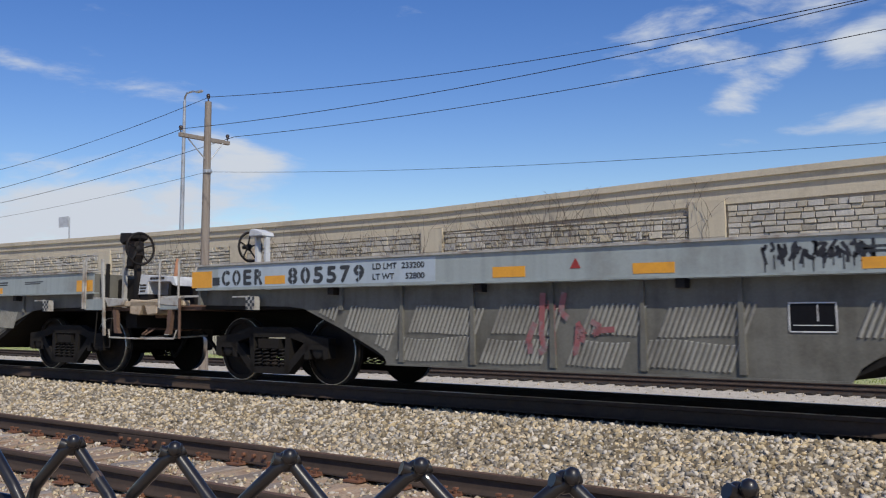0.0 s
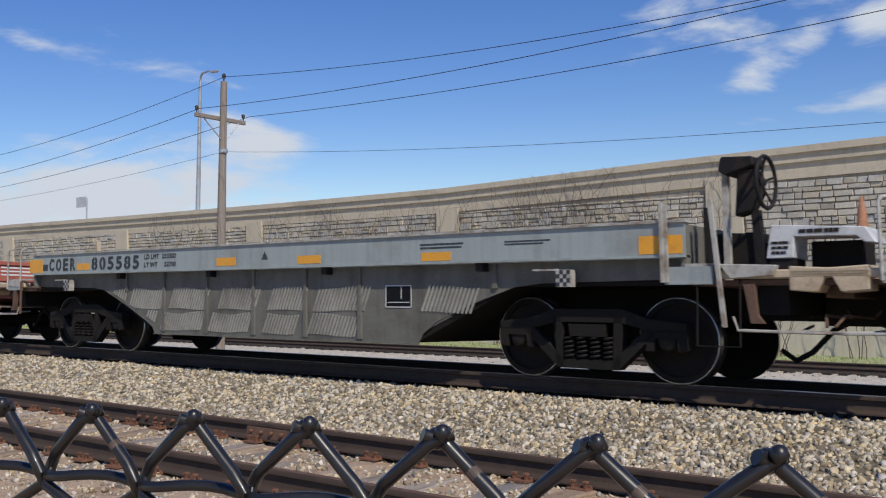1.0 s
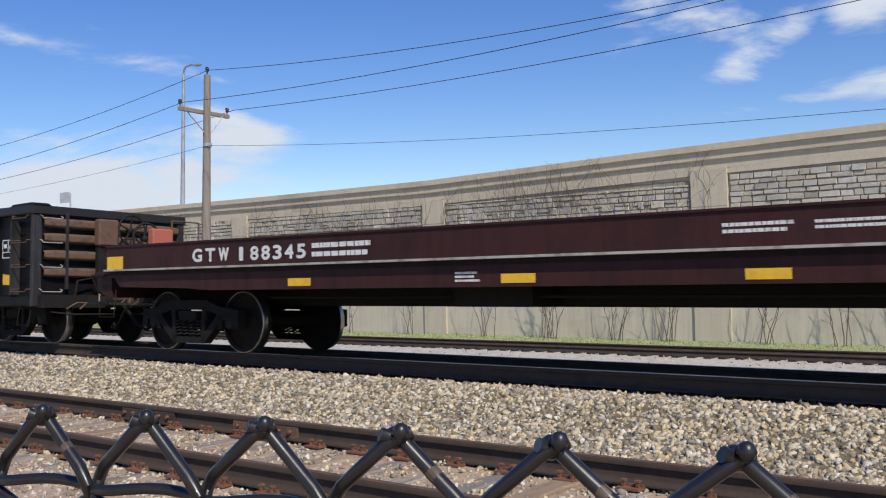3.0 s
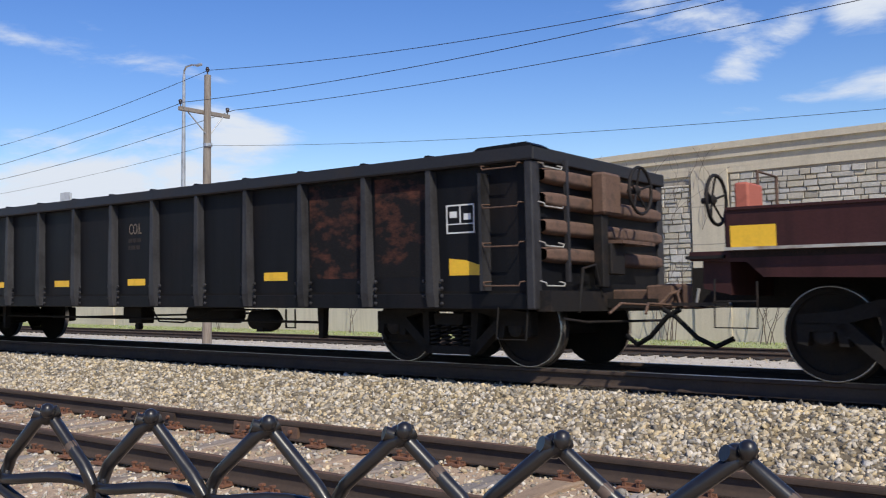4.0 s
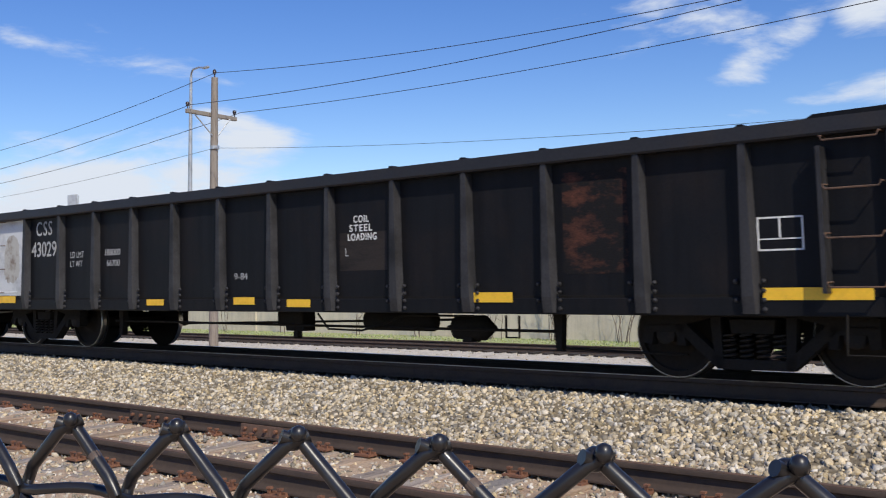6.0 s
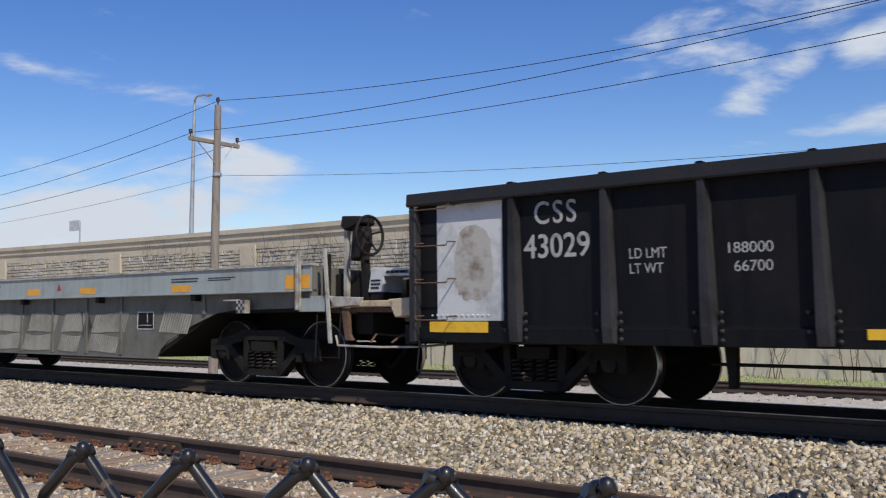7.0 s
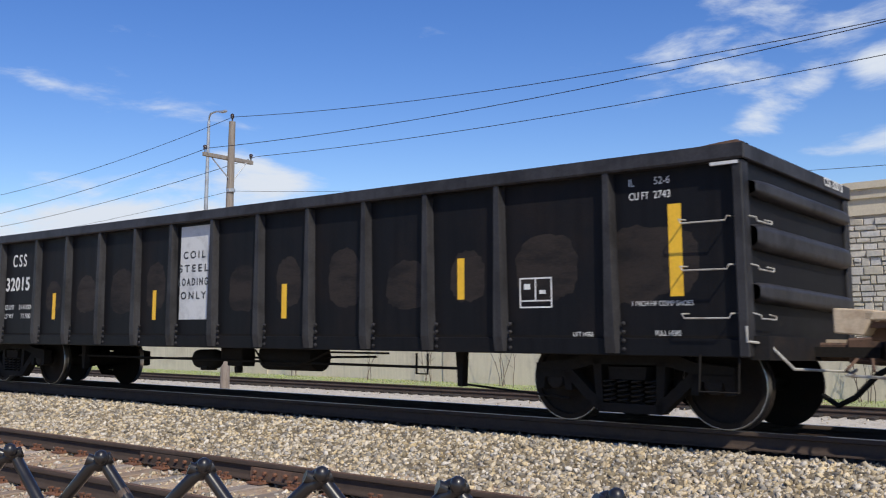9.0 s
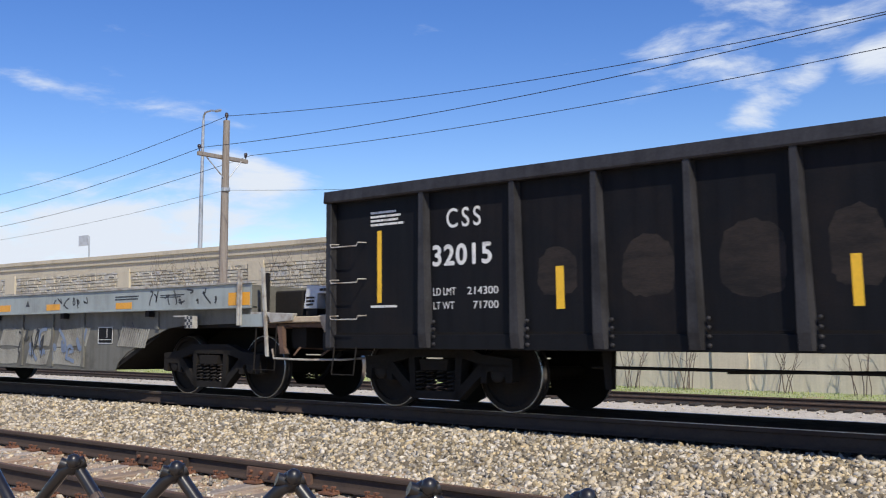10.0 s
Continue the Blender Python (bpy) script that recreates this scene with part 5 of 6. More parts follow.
    if graffiti == "tags":
        scrawl(car, -2.45, -0.7, 1.34, 1.56, y, 9, GRAFFITI, 21, 0.014)
        scrawl(car, -5.3, -4.1, 1.34, 1.52, y, 6, GRAFFITI, 22, 0.014)
        scrawl(car, -6.2, -4.3, 0.45, 1.0, sk - 0.018, 6, GRAFFITI_BLUE, 23, 0.03)
        scrawl(car, -6.6, -5.6, 0.5, 1.0, sk - 0.019, 5, GRAFFITI, 24, 0.016)
        scrawl(car, -3.5, -2.7, 0.75, 1.1, sk, 5, GRAFFITI, 25, 0.010)
    if graffiti == "mark":
        scrawl(car, -5.55, -5.2, 0.65, 1.1, sk - 0.018, 3, GRAFFITI, 31, 0.012)
    space_out(car, 0.9, 1.010, SIDE_MARKS + LETTERS)
    return car


# ---------------------------------------------------------------- maroon flat coil gondola
def low_gondola(end):
    car = car_thing("low_gondola", "dark maroon low-sided freight car with faded orange-red end", end - 0.03)
    L = 14.45
    y = -HW
    for k in (-1, 1):
        part("side_plate", Shape().box(-L, 0, k * (HW - 0.06), k * HW, 1.22, 1.575), MAROON, car, "dark maroon upper side")
        part("side_rail", Shape().box(-L - 0.02, 0.0, k * (HW - 0.02), k * (HW + 0.035), 1.205, 1.232), PALE_TRIM, car, "rubbed pale edge rail")
        part("top_rim", Shape().box(-L, 0.0, k * (HW - 0.09), k * (HW + 0.02), 1.575, 1.60), MAROON, car)
        part("fish_belly", Shape().prism([(0.4, 1.205), (0.4, 1.12), (-0.15, 1.10), (-0.30, 0.96), (-2.0, 0.93), (-2.4, 0.90), (-L + 2.4, 0.90), (-L + 2.0, 0.93), (-L + 0.30, 0.96), (-L + 0.15, 1.10), (-L - 0.4, 1.12), (-L - 0.4, 1.205)], k * (HW - 0.09), k * (HW - 0.05)), MAROON, car, "maroon side girder")
    part("deck", Shape().box(-L, 0, -HW + 0.05, HW - 0.05, 1.14, 1.2), UNDER_STEEL, car)
    part("centre_sill", Shape().box(-L - 0.9, 0.9, -0.25, 0.25, 0.68, 1.1), UNDER_STEEL, car)
    part("end_wall", Shape().box(-0.05, 0.03, -HW + 0.02, HW - 0.02, 1.2, 1.57).box(-0.06, 0.06, -HW + 0.02, HW - 0.02, 1.52, 1.6), ORANGE_RED, car, "faded orange-red end wall", bevel=0.01)
    part("end_wall", Shape().box(-L - 0.03, -L + 0.05, -HW + 0.02, HW - 0.02, 1.2, 1.57), MAROON, car)
    for x, way in ((0, 1), (-L, -1)):
        X = lambda d: x + way * d
        part("end_sill", Shape().prism([(X(0.03), 1.2), (X(0.30), 1.16), (X(0.30), 0.86), (X(0.03), 0.80)], -HW + 0.12, HW - 0.12), MAROON, car, "dark maroon end sill")
        part("end_step", Shape().box(X(0.05), X(0.42), -HW + 0.0, HW - 0.0, 1.135, 1.165), DARK_STEEL, car)
        part("uncoupling_rod", Shape().tube([(X(0.34), -HW + 0.1, 0.86), (X(0.38), -HW + 0.12, 0.72), (X(0.40), -HW + 0.5, 0.70), (X(0.46), -0.3, 0.70), (X(0.6), -0.1, 0.86)], 0.014, 6), PALE_TRIM, car, "pale uncoupling rod")
        part("sill_rod", Shape().box(X(0.05), X(0.6), -HW + 0.05, -HW + 0.09, 0.70, 0.73), DARK_STEEL, car)
        part("step", Shape().tube([(X(-0.25), y + 0.02, 0.92), (X(-0.25), y - 0.02, 0.50), (X(0.15), y - 0.02, 0.50), (X(0.15), y + 0.02, 0.95)], 0.009, 6).tube([(X(-0.25), y - 0.02, 0.74), (X(0.15), y - 0.02, 0.74)], 0.008, 6), DARK_STEEL, car, "dark worn hanging step")
        coupler(car, X(0.75), way)
    part("brake_stand", Shape().box(-L - 0.3, -L - 0.15, -0.5, -0.1, 1.16, 1.95), ORANGE_RED, car, "orange-red brake stand", bevel=0.02)
    handwheel(car, -L - 0.55, -0.35, 1.8, 0.26)
    part("hand_rail", Shape().tube([(-L - 0.2, -0.1, 1.6), (-L - 0.2, -0.1, 2.1), (-L - 0.2, 0.45, 2.1), (-L - 0.2, 0.45, 1.2)], 0.018, 6), RUSTY_STEEL, car)
    for x in (-1.6, -L + 1.6):
        truck(car, x)
    part("brake_gear", Shape().tube([(-2.6, -0.8, 0.80), (-11.4, -0.8, 0.80)], 0.02, 6).box(-8.0, -6.9, -0.9, 0.2, 0.68, 0.92), UNDER_STEEL, car, "brake rods and reservoir")
    for x0, x1, z0, z1 in ((-0.43, -0.01, 1.25, 1.45), (-14.42, -14.0, 1.22, 1.43)):
        part("reflector", plate(x0, x1, z0, z1, y), YELLOW_REFLECTOR, car, "large yellow reflector")
    for x0, x1 in ((-4.26, -3.84), (-6.97, -6.53), (-10.35, -9.93)):
        part("reflector", plate(x0, x1, 0.94, 1.04, y + 0.05), YELLOW_REFLECTOR, car, "yellow reflector")
    yy = y - 0.004
    stencil("GTW", 0.19, -12.28, 1.295, yy, STENCIL_WHITE, car, 0.80, 0.009, 0)
    stencil("188345", 0.19, -11.26, 1.29, yy, STENCIL_WHITE, car, 1.30, 0.009, 0)
    bars(car, -9.85, -8.6, 1.28, 1.50, y, 2, STENCIL_WHITE, seed=4)
    bars(car, -4.44, -3.74, 1.35, 1.47, y, 2, STENCIL_WHITE, seed=6)
    bars(car, -3.6, -2.75, 1.36, 1.46, y, 2, STENCIL_WHITE, seed=7)
    bars(car, -2.5, -2.2, 1.30, 1.50, y, 2, STENCIL_WHITE, seed=8)
    bars(car, -7.6, -7.25, 0.95, 1.08, y + 0.05, 3, STENCIL_WHITE, seed=9)
    lettering("L-48-0", 0.07, -1.35, 1.42, yy, STENCIL_WHITE, car, 0.24)
    lettering("1 INCH HF COMP", 0.06, -1.45, 1.10, y + 0.046, STENCIL_WHITE, car, 0.72)
    lettering("LIFT HERE", 0.05, -1.95, 1.46, yy, STENCIL_WHITE, car, 0.3)
    g = Shape()
    for a, b, c, d in ((0, 0.55, 0, 0.014), (0, 0.55, 0.28, 0.294), (0, 0.014, 0, 0.294), (0.536, 0.55, 0, 0.294), (0.25, 0.264, 0.08, 0.28), (0, 0.55, 0.08, 0.092)):
        g.box(-2.10 + a, -2.10 + b, y - 0.004, y, 1.245 + c, 1.245 + d)
    part("panel_frame", g, STENCIL_WHITE, car, "white framed data panel")
    ch = Shape()
    for i in range(4):
        for j in range(3):
            if (i + j) % 2 == 0:
                ch.box(-1.72 + i * 0.05, -1.67 + i * 0.05, y + 0.042, y + 0.046, 0.97 + j * 0.05, 1.02 + j * 0.05)
    part("checker", ch, STENCIL_WHITE, car, "red and white checkered stencil")
    s = Shape()
    for k in range(3):
        s.box(0.03, 0.034, -0.75, 0.1 - 0.1 * (k % 2), 1.46 - k * 0.07, 1.49 - k * 0.07)
    part("small_print", s, STENCIL_WHITE, car)
    part("end_mark", Shape().box(0.06, 0.066, 0.6, 1.25, 1.53, 1.62), TAN_TIMBER, car)
    return car


# ---------------------------------------------------------------- black gondolas
def black_gondola(end, length, top, bottom, ribs, number, style, label):
    car = car_thing("black_gondola", label, end - 0.09, "black gondolas")
    y, L = -GW, length
    wall_y = GW - 0.10
    for k in (-1, 1):
        part("side_sheet", Shape().box(-L + 0.03, -0.03, k * (wall_y - 0.02), k * wall_y, bottom + 0.12, top - 0.02), BLACK_PAINT, car, "faded black side sheet")
        part("side_sill", Shape().box(-L + 0.02, -0.02, k * (wall_y - 0.05), k * (wall_y + 0.03), bottom, bottom + 0.17), BLACK_PAINT, car, "black bottom sill", bevel=0.008)
        part("top_chord", Shape().profile([(k * (wall_y - 0.05), top - 0.15), (k * (GW + 0.01), top - 0.15), (k * (GW + 0.02), top - 0.13), (k * (GW + 0.01), top), (k * (wall_y - 0.06), top)], -L - 0.02, 0.02), RIB_PAINT if style == "new" else CHORD_PAINT, car, "rubbed top chord")
        for x in ribs:
            s = Shape()
            # tapered pressed stake: (height, half width at the sheet, half width of the face, depth)
            rows = ((top - 0.15, 0.050, 0.032, 0.10), (bottom + 0.50, 0.080, 0.050, 0.10), (bottom + 0.18, 0.092, 0.058, 0.095), (bottom + 0.02, 0.092, 0.058, 0.070))
            for z, w1, w0, deep in rows:
                s.v += [(x - w1, k * wall_y, z), (x - w0, k * (wall_y + deep), z), (x + w0, k * (wall_y + deep), z), (x + w1, k * wall_y, z)]
            s.f += [(4 * i + a, 4 * i + a + 1, 4 * i + a + 5, 4 * i + a + 4) for i in range(3) for a in range(3)] + [(0, 1, 2, 3), (12, 13, 14, 15)]
            if style == "old" and k == -1:
                part("stake_pocket", Shape().prism([(x - 0.05, top - 0.01), (x - 0.03, top + 0.022), (x + 0.03, top + 0.022), (x + 0.05, top - 0.01)], k * (wall_y - 0.03), k * (GW + 0.005)), BLACK_PAINT, car)
            rib = part("rib", s, RIB_PAINT, car, "grey-rubbed pressed side rib")
            if k == -1:
                b = Shape()
                for i in range(4):
                    for dx in (0.125, -0.125) if style == "old" and i % 2 else (0.125,):
                        b.turned((x + dx * 1.05, -wall_y - 0.03, bottom + 0.06 + i * 0.085), [(0, 0.024), (-0.016, 0.021), (-0.024, 0.008)], 8)
                part("rivets", b, RIB_PAINT, rib)["kind"] = "stuff"
    part("floor", Shape().box(-L + 0.04, -0.04, -wall_y, wall_y, bottom + 0.12, bottom + 0.2), UNDER_STEEL, car)
    part("centre_sill", Shape().box(-L - 0.75, 0.75, -0.25, 0.25, bottom + 0.02, bottom + 0.12), UNDER_STEEL, car)
    # ends with pressed horizontal corrugations
    for x, way in ((0, 1), (-L, -1)):
        X = lambda d: x + way * d
        part("end_sheet", Shape().box(X(-0.06), X(-0.03), -wall_y, wall_y, bottom + 0.1, top - 0.02), BLACK_PAINT, car)
        part("end_chord", Shape().box(X(-0.10), X(0.03), -GW, GW, top - 0.15, top + 0.0), RIB_PAINT if style == "new" else CHORD_PAINT, car, "rubbed end top chord", bevel=0.01)
        zs = [1.32, 1.84, 2.30] if style == "new" else [1.24, 1.54, 1.83, 2.09]
        for z in zs:
            h = (0.10, 0.13, 0.085)[zs.index(z)] if style == "new" else 0.088
            s = Shape().put(*corrugation(X(-0.03), way, wall_y - 0.07, z, h))
            part("end_rib", s, RIB_PAINT if style == "new" else RUSTY_STEEL if way == 1 else BLACK_PAINT, car, "pressed horizontal end rib", smooth=True)
        for k in (-1, 1):
            part("corner_post", Shape().box(X(-0.10), X(0.0), k * (wall_y - 0.06), k * (GW + 0.0), bottom, top - 0.15), RIB_PAINT, car, "rubbed corner post", bevel=0.012)
        part("end_sill", Shape().box(X(-0.05), X(0.14), -GW + 0.1, GW - 0.1, bottom - 0.02, bottom + 0.2), DARK_STEEL, car)
        part("platform", Shape().box(X(0.0), X(0.42), 0.1 if way == 1 else -1.0, GW - 0.1, bottom + 0.16, bottom + 0.2), TAN_TIMBER if style == "new" else RUSTY_STEEL, car, "brake platform")
        coupler(car, X(0.62), way)
        zt = [1.07, 1.52, 1.97] if style == "new" else [bottom + 0.25 + i * 0.42 for i in range(4)]
        for z in zt:
            if z < top - 0.12:
                (x0, x1) = sorted((X(-0.14), X(-0.62)))
                part("grab_iron", Shape().tube([(x0, -wall_y, z + 0.05), (x0, y - 0.05, z + 0.04), (x0 + 0.02, y - 0.05, z), (x1 - 0.02, y - 0.05, z), (x1, y - 0.05, z + 0.04), (x1, -wall_y, z + 0.05)], 0.0085, 6), PALE_TRIM if style == "new" else RUSTY_STEEL, car, "worn grab iron")
                end_grab(car, X(0.0), y + 0.12, y + 0.5, z, way)
        if style == "old" and way == 1:
            part("ladder_rail", Shape().box(X(-0.66), X(-0.62), y - 0.06, -wall_y, bottom + 0.2, top - 0.25), RIB_PAINT, car)
            part("ladder_rail", Shape().box(X(0.05), X(0.09), y + 0.55, y + 0.6, bottom + 0.3, top - 0.1), RIB_PAINT, car)
        part("step", Shape().tube([(X(-0.12), y + 0.05, bottom + 0.02), (X(-0.12), y - 0.0, bottom - 0.32), (X(-0.5), y - 0.0, bottom - 0.32), (X(-0.5), y + 0.05, bottom + 0.02)], 0.010, 6), UNDER_STEEL, car, "hanging step")
    if style == "old":
        part("corner_cap", Shape().prism([(-0.75, top), (-0.68, top + 0.035), (-0.05, top + 0.045), (0.04, top)], -GW - 0.01, -GW + 0.3), BLACK_PAINT, car)
        handwheel(car, 0.42, 0.10, 2.02, 0.27)
        part("brake_gear_box", Shape().box(0.08, 0.26, -0.45, -0.05, 1.72, 2.2), RUSTY_STEEL, car, "rusty brake gear box", bevel=0.03)
        part("chain_column", Shape().box(0.08, 0.2, -0.42, -0.28, 0.9, 1.72).box(0.08, 0.24, -0.30, 0.02, 1.05, 1.40), DARK_STEEL, car, "dark brake chain column", bevel=0.01)
        part("end_step", Shape().box(0.06, 0.36, -0.25, 0.55, 1.40, 1.44), RUSTY_STEEL, car, "rusty brake step")
        part("end_pipe", Shape().tube([(0.12, -0.85, 0.62), (0.16, -0.8, 1.1), (0.14, -0.5, 1.15), (0.14, -0.35, 0.8)], 0.02, 6).tube([(0.2, -1.3, 0.56), (0.25, -0.9, 0.52), (0.3, 0.9, 0.52)], 0.015, 6), DARK_STEEL, car, "bent end piping")
    else:
        handwheel(car, -L - 0.35, -0.15, top - 0.5, 0.27)
        part("corner_tag", Shape().box(-0.30, -0.03, -GW - 0.012, -GW + 0.02, top - 0.195, top - 0.165), PANEL_WHITE, car, "small white corner tag")
        part("corner_cap", Shape().prism([(-0.42, top), (-0.2, top + 0.02), (-0.03, top + 0.03), (0.03, top)], -GW - 0.005, -GW + 0.14), RUSTY_STEEL, car, "rusty corner cap")
        part("bracket_slot", Shape().tube([(-0.02, -GW, 1.0), (-0.02, -GW, 0.86), (0.10, -GW + 0.2, 0.84), (0.3, -GW + 0.25, 0.62), (0.5, -0.4, 0.60)], 0.014, 6), PALE_TRIM, car, "pale uncoupling rod")
    for x in (-1.47, -L + 1.43):
        truck(car, x)
    # under-floor brake gear
    m = -L / 2
    q = 0.2 if style == "new" else 0.13
    part("brake_rod", Shape().tube([(m - 4.4, -0.95, bottom - 0.17), (m + 4.2, -0.95, bottom - 0.19)], 0.018, 6).tube([(m - 3.0, -0.7, bottom - 0.2), (m + 2.5, -0.7, bottom - 0.08)], 0.016, 6), UNDER_STEEL, car, "brake rods")
    part("air_reservoir", Shape().turned((m + (0.95 if style == "new" else 1.65), -0.75, bottom - 0.10), [(-0.6, 0.05), (-0.54, q), (0.54, q), (0.6, 0.05)], 18, "x"), UNDER_STEEL, car, "dark air reservoir", smooth=True)
    part("brake_cylinder", Shape().turned((m - (0.9 if style == "new" else -2.87), -0.8, bottom - 0.17), [(-0.42, 0.02), (-0.3, 0.04), (-0.27, 0.14), (0.14, 0.15), (0.2, 0.10), (0.3, 0.03)], 16, "x").box(m - (1.0 if style == "new" else -2.75), m - (0.85 if style == "new" else -2.88), -0.9, -0.7, bottom - 0.34, bottom - 0.2), UNDER_STEEL, car, smooth=True)
    part("brake_pipe", Shape().tube([(m + 0.4, -1.0, bottom - 0.02), (m + 0.6, -1.0, bottom - 0.22), (m + 1.2, -1.0, bottom - 0.23), (m + 1.6, -1.0, bottom - 0.14), (m + 1.9, -1.0, bottom - 0.03), (m + 3.0, -1.0, bottom - 0.03)], 0.014, 6), UNDER_STEEL, car, "bent brake pipe")
    part("brake_lever", Shape().tube([(m + 3.42, -0.95, bottom - 0.02), (m + 3.42, -0.95, bottom - 0.27), (m + 3.60, -0.95, bottom - 0.27), (m + 3.60, -0.95, bottom - 0.02)], 0.015, 6), UNDER_STEEL, car)
    part("brake_valve", Shape().box(m - 0.3, m + 0.05, -0.95, -0.7, bottom - 0.26, bottom).box(m - 0.2, m - 0.1, -0.9, -0.8, bottom - 0.36, bottom - 0.26).box(m - 0.5, m - 0.3, -0.92, -0.75, bottom - 0.18, bottom), UNDER_STEEL, car, "brake valve", bevel=0.015)
    part("slack_rod", Shape().tube([(m + 4.13, -0.95, bottom - 0.37), (m + 5.6, -0.9, 0.24)], 0.014, 6), UNDER_STEEL, car)
    for x in (m - 4.2, m + 4.13):
        part("hanger", Shape().prism([(x - 0.05, bottom), (x + 0.07, bottom), (x + 0.05, bottom - 0.4), (x - 0.02, bottom - 0.4)], -1.0, -0.9), UNDER_STEEL, car, "jacking bracket")
    return car


def corrugation(x, way, half, z, h):
    """A rounded horizontal rib across a car's end, tapered at its tips."""
    verts, faces = [], []
    ys = [-half, -half + 0.12, -half + 0.3, half - 0.3, half - 0.12, half]
    sc = [0.75, 0.95, 1.0, 1.0, 0.95, 0.75]
    n = 11
    for yy, s in zip(ys, sc):
        for i in range(n):
            a = math.pi * i / (n - 1)
            verts.append((x + way * 0.115 * s * min(1.0, 1.35 * math.sin(a)), yy, z - h * s * math.cos(a)))
    for j in range(len(ys) - 1):
        for i in range(n - 1):
            faces.append((j * n + i, j * n + i + 1, (j + 1) * n + i + 1, (j + 1) * n + i))
    return verts, faces


def dirt_patch(car, x0, x1, z0, z1, material, seed, y):
    """A rubbed or rusted patch with an uneven rounded outline."""
    rng = random.Random(seed)
    n = 34
    pts = []
    for i in range(n):
        a = 2 * math.pi * i / n
        q = rng.uniform(0.92, 1.04)
        c, s = math.cos(a), math.sin(a)
        c, s = math.copysign(abs(c) ** 0.8, c), math.copysign(abs(s) ** (0.9 if s > 0 else 0.45), s)
        pts.append(((x0 + x1) / 2 + (x1 - x0) / 2 * q * c, (z0 + z1) / 2 + (z1 - z0) / 2 * q * s))
    s = Shape()
    s.v = [(a, y - 0.002, b) for a, b in pts]
    s.f = [tuple(range(n))]
    part("worn_patch", s, material, car, "rubbed worn patch")


# ---------------------------------------------------------------- the train, front to back
coil_car(0.98, "805579", ("233200", "52800"), "rider", label="grey coil steel car with black graffiti and orange reflectors")
coil_car(-14.0, "805585", ("233300", "52700"))
low_gondola(-28.78)

# gondola with the scorched side
END = -45.24
b = black_gondola(END, 15.7, 2.38, 0.655, [x - END for x in (-59.59, -58.45, -57.38, -56.31, -55.25, -54.16, -53.09, -52.01, -50.95, -49.89, -48.81, -47.69, -46.67)],
                  "43018", "old", "black gondola with rusty scorched side and yellow reflectors")
Y = -(GW - 0.10)
part("scorched_bay", plate(-48.72 - END, -47.80 - END, 1.02, 2.20, Y, 0.002), RUST_PATCH, b, "rusty scorched paint")
part("scorched_bay", plate(-47.58 - END, -46.78 - END, 1.02, 2.20, Y, 0.002), RUST_PATCH, b, "rusty scorched paint")
part("scorched_bay", plate(-60.85 - END, -59.72 - END, 1.28, 2.10, Y, 0.002), PATCH_GREY, b, "rubbed worn paint")
part("bare_rib_face", Shape().prism([(-47.71 - END, 2.1), (-47.66 - END, 2.1), (-47.645 - END, 1.3), (-47.70 - END, 1.25)], -HW - 0.004, -HW + 0.06), RUST_BRIGHT, b, "bare rusty rib face")
for x0, x1, z0, z1 in ((-60.35, -59.92, 1.03, 1.25), (-57.0, -56.56, 0.98, 1.08), (-54.86, -54.42, 0.98, 1.08), (-52.75, -52.3, 0.98, 1.08), (-49.6, -49.15, 1.01, 1.12), (-58.9, -58.5, 0.83, 0.89)):
    part("reflector", plate(x0 - END, x1 - END, z0, z1, Y), YELLOW_REFLECTOR if z1 > 0.9 else PATCH_GREY, b, "yellow reflector" if z1 > 0.9 else "")
part("reflector", Shape().prism([(-46.45 - END, 1.03), (-46.02 - END, 1.03), (-46.02 - END, 1.14), (-46.22 - END, 1.2), (-46.45 - END, 1.22)], Y - 0.004, Y), YELLOW_REFLECTOR, b, "yellow reflector")
lettering("C S S", 0.27, -59.25 - END, 1.57, Y - 0.002, FADED_WHITE, b, 0.48, 0.003)
lettering("43018", 0.27, -59.25 - END, 1.28, Y - 0.002, FADED_WHITE, b, 0.56, 0.004)
lettering("COIL", 0.16, -52.66 - END, 1.76, Y - 0.002, FADED_TAN, b, 0.32)
bars(b, -52.68 - END, -52.3 - END, 1.5, 1.72, Y, 2, PATCH_GREY, seed=12)
g = Shape()
for p, q, r, s in ((0, 0.4, 0, 0.016), (0, 0.4, 0.31, 0.326), (0, 0.016, 0, 0.326), (0.384, 0.4, 0, 0.326), (0.19, 0.206, 0.1, 0.31), (0, 0.4, 0.1, 0.112), (0.05, 0.15, 0.18, 0.25), (0.25, 0.35, 0.15, 0.22)):
    g.box(-46.48 - END + p, -46.48 - END + q, Y - 0.004, Y, 1.5 + r, 1.5 + s)
part("panel_frame", g, STENCIL_WHITE, b, "white framed data panel")

space_out(b, 0.49, 0.992)

END = -62.15
e = black_gondola(END, 15.63, 2.35, 0.635, [x - END for x in (-76.44, -75.30, -74.25, -73.19, -72.14, -71.07, -69.99, -68.89, -67.78, -66.70, -65.63, -64.55, -63.47)], "43029", "old",
                  "black gondola with a white patched end bay and white lettering")
part("white_panel", plate(-77.55 - END, -76.62 - END, 0.88, 2.24, Y, 0.003), PANEL_WHITE, e, "scuffed white painted bay")
row = Shape()
for k in range(12):
    row.turned((-77.5 - END + 0.072 * k, Y - 0.004, 0.94), [(0, 0.014), (-0.01, 0.012), (-0.014, 0.004)], 6)
part("rivets", row, PANEL_WHITE, e, "row of painted rivets")["kind"] = "stuff"
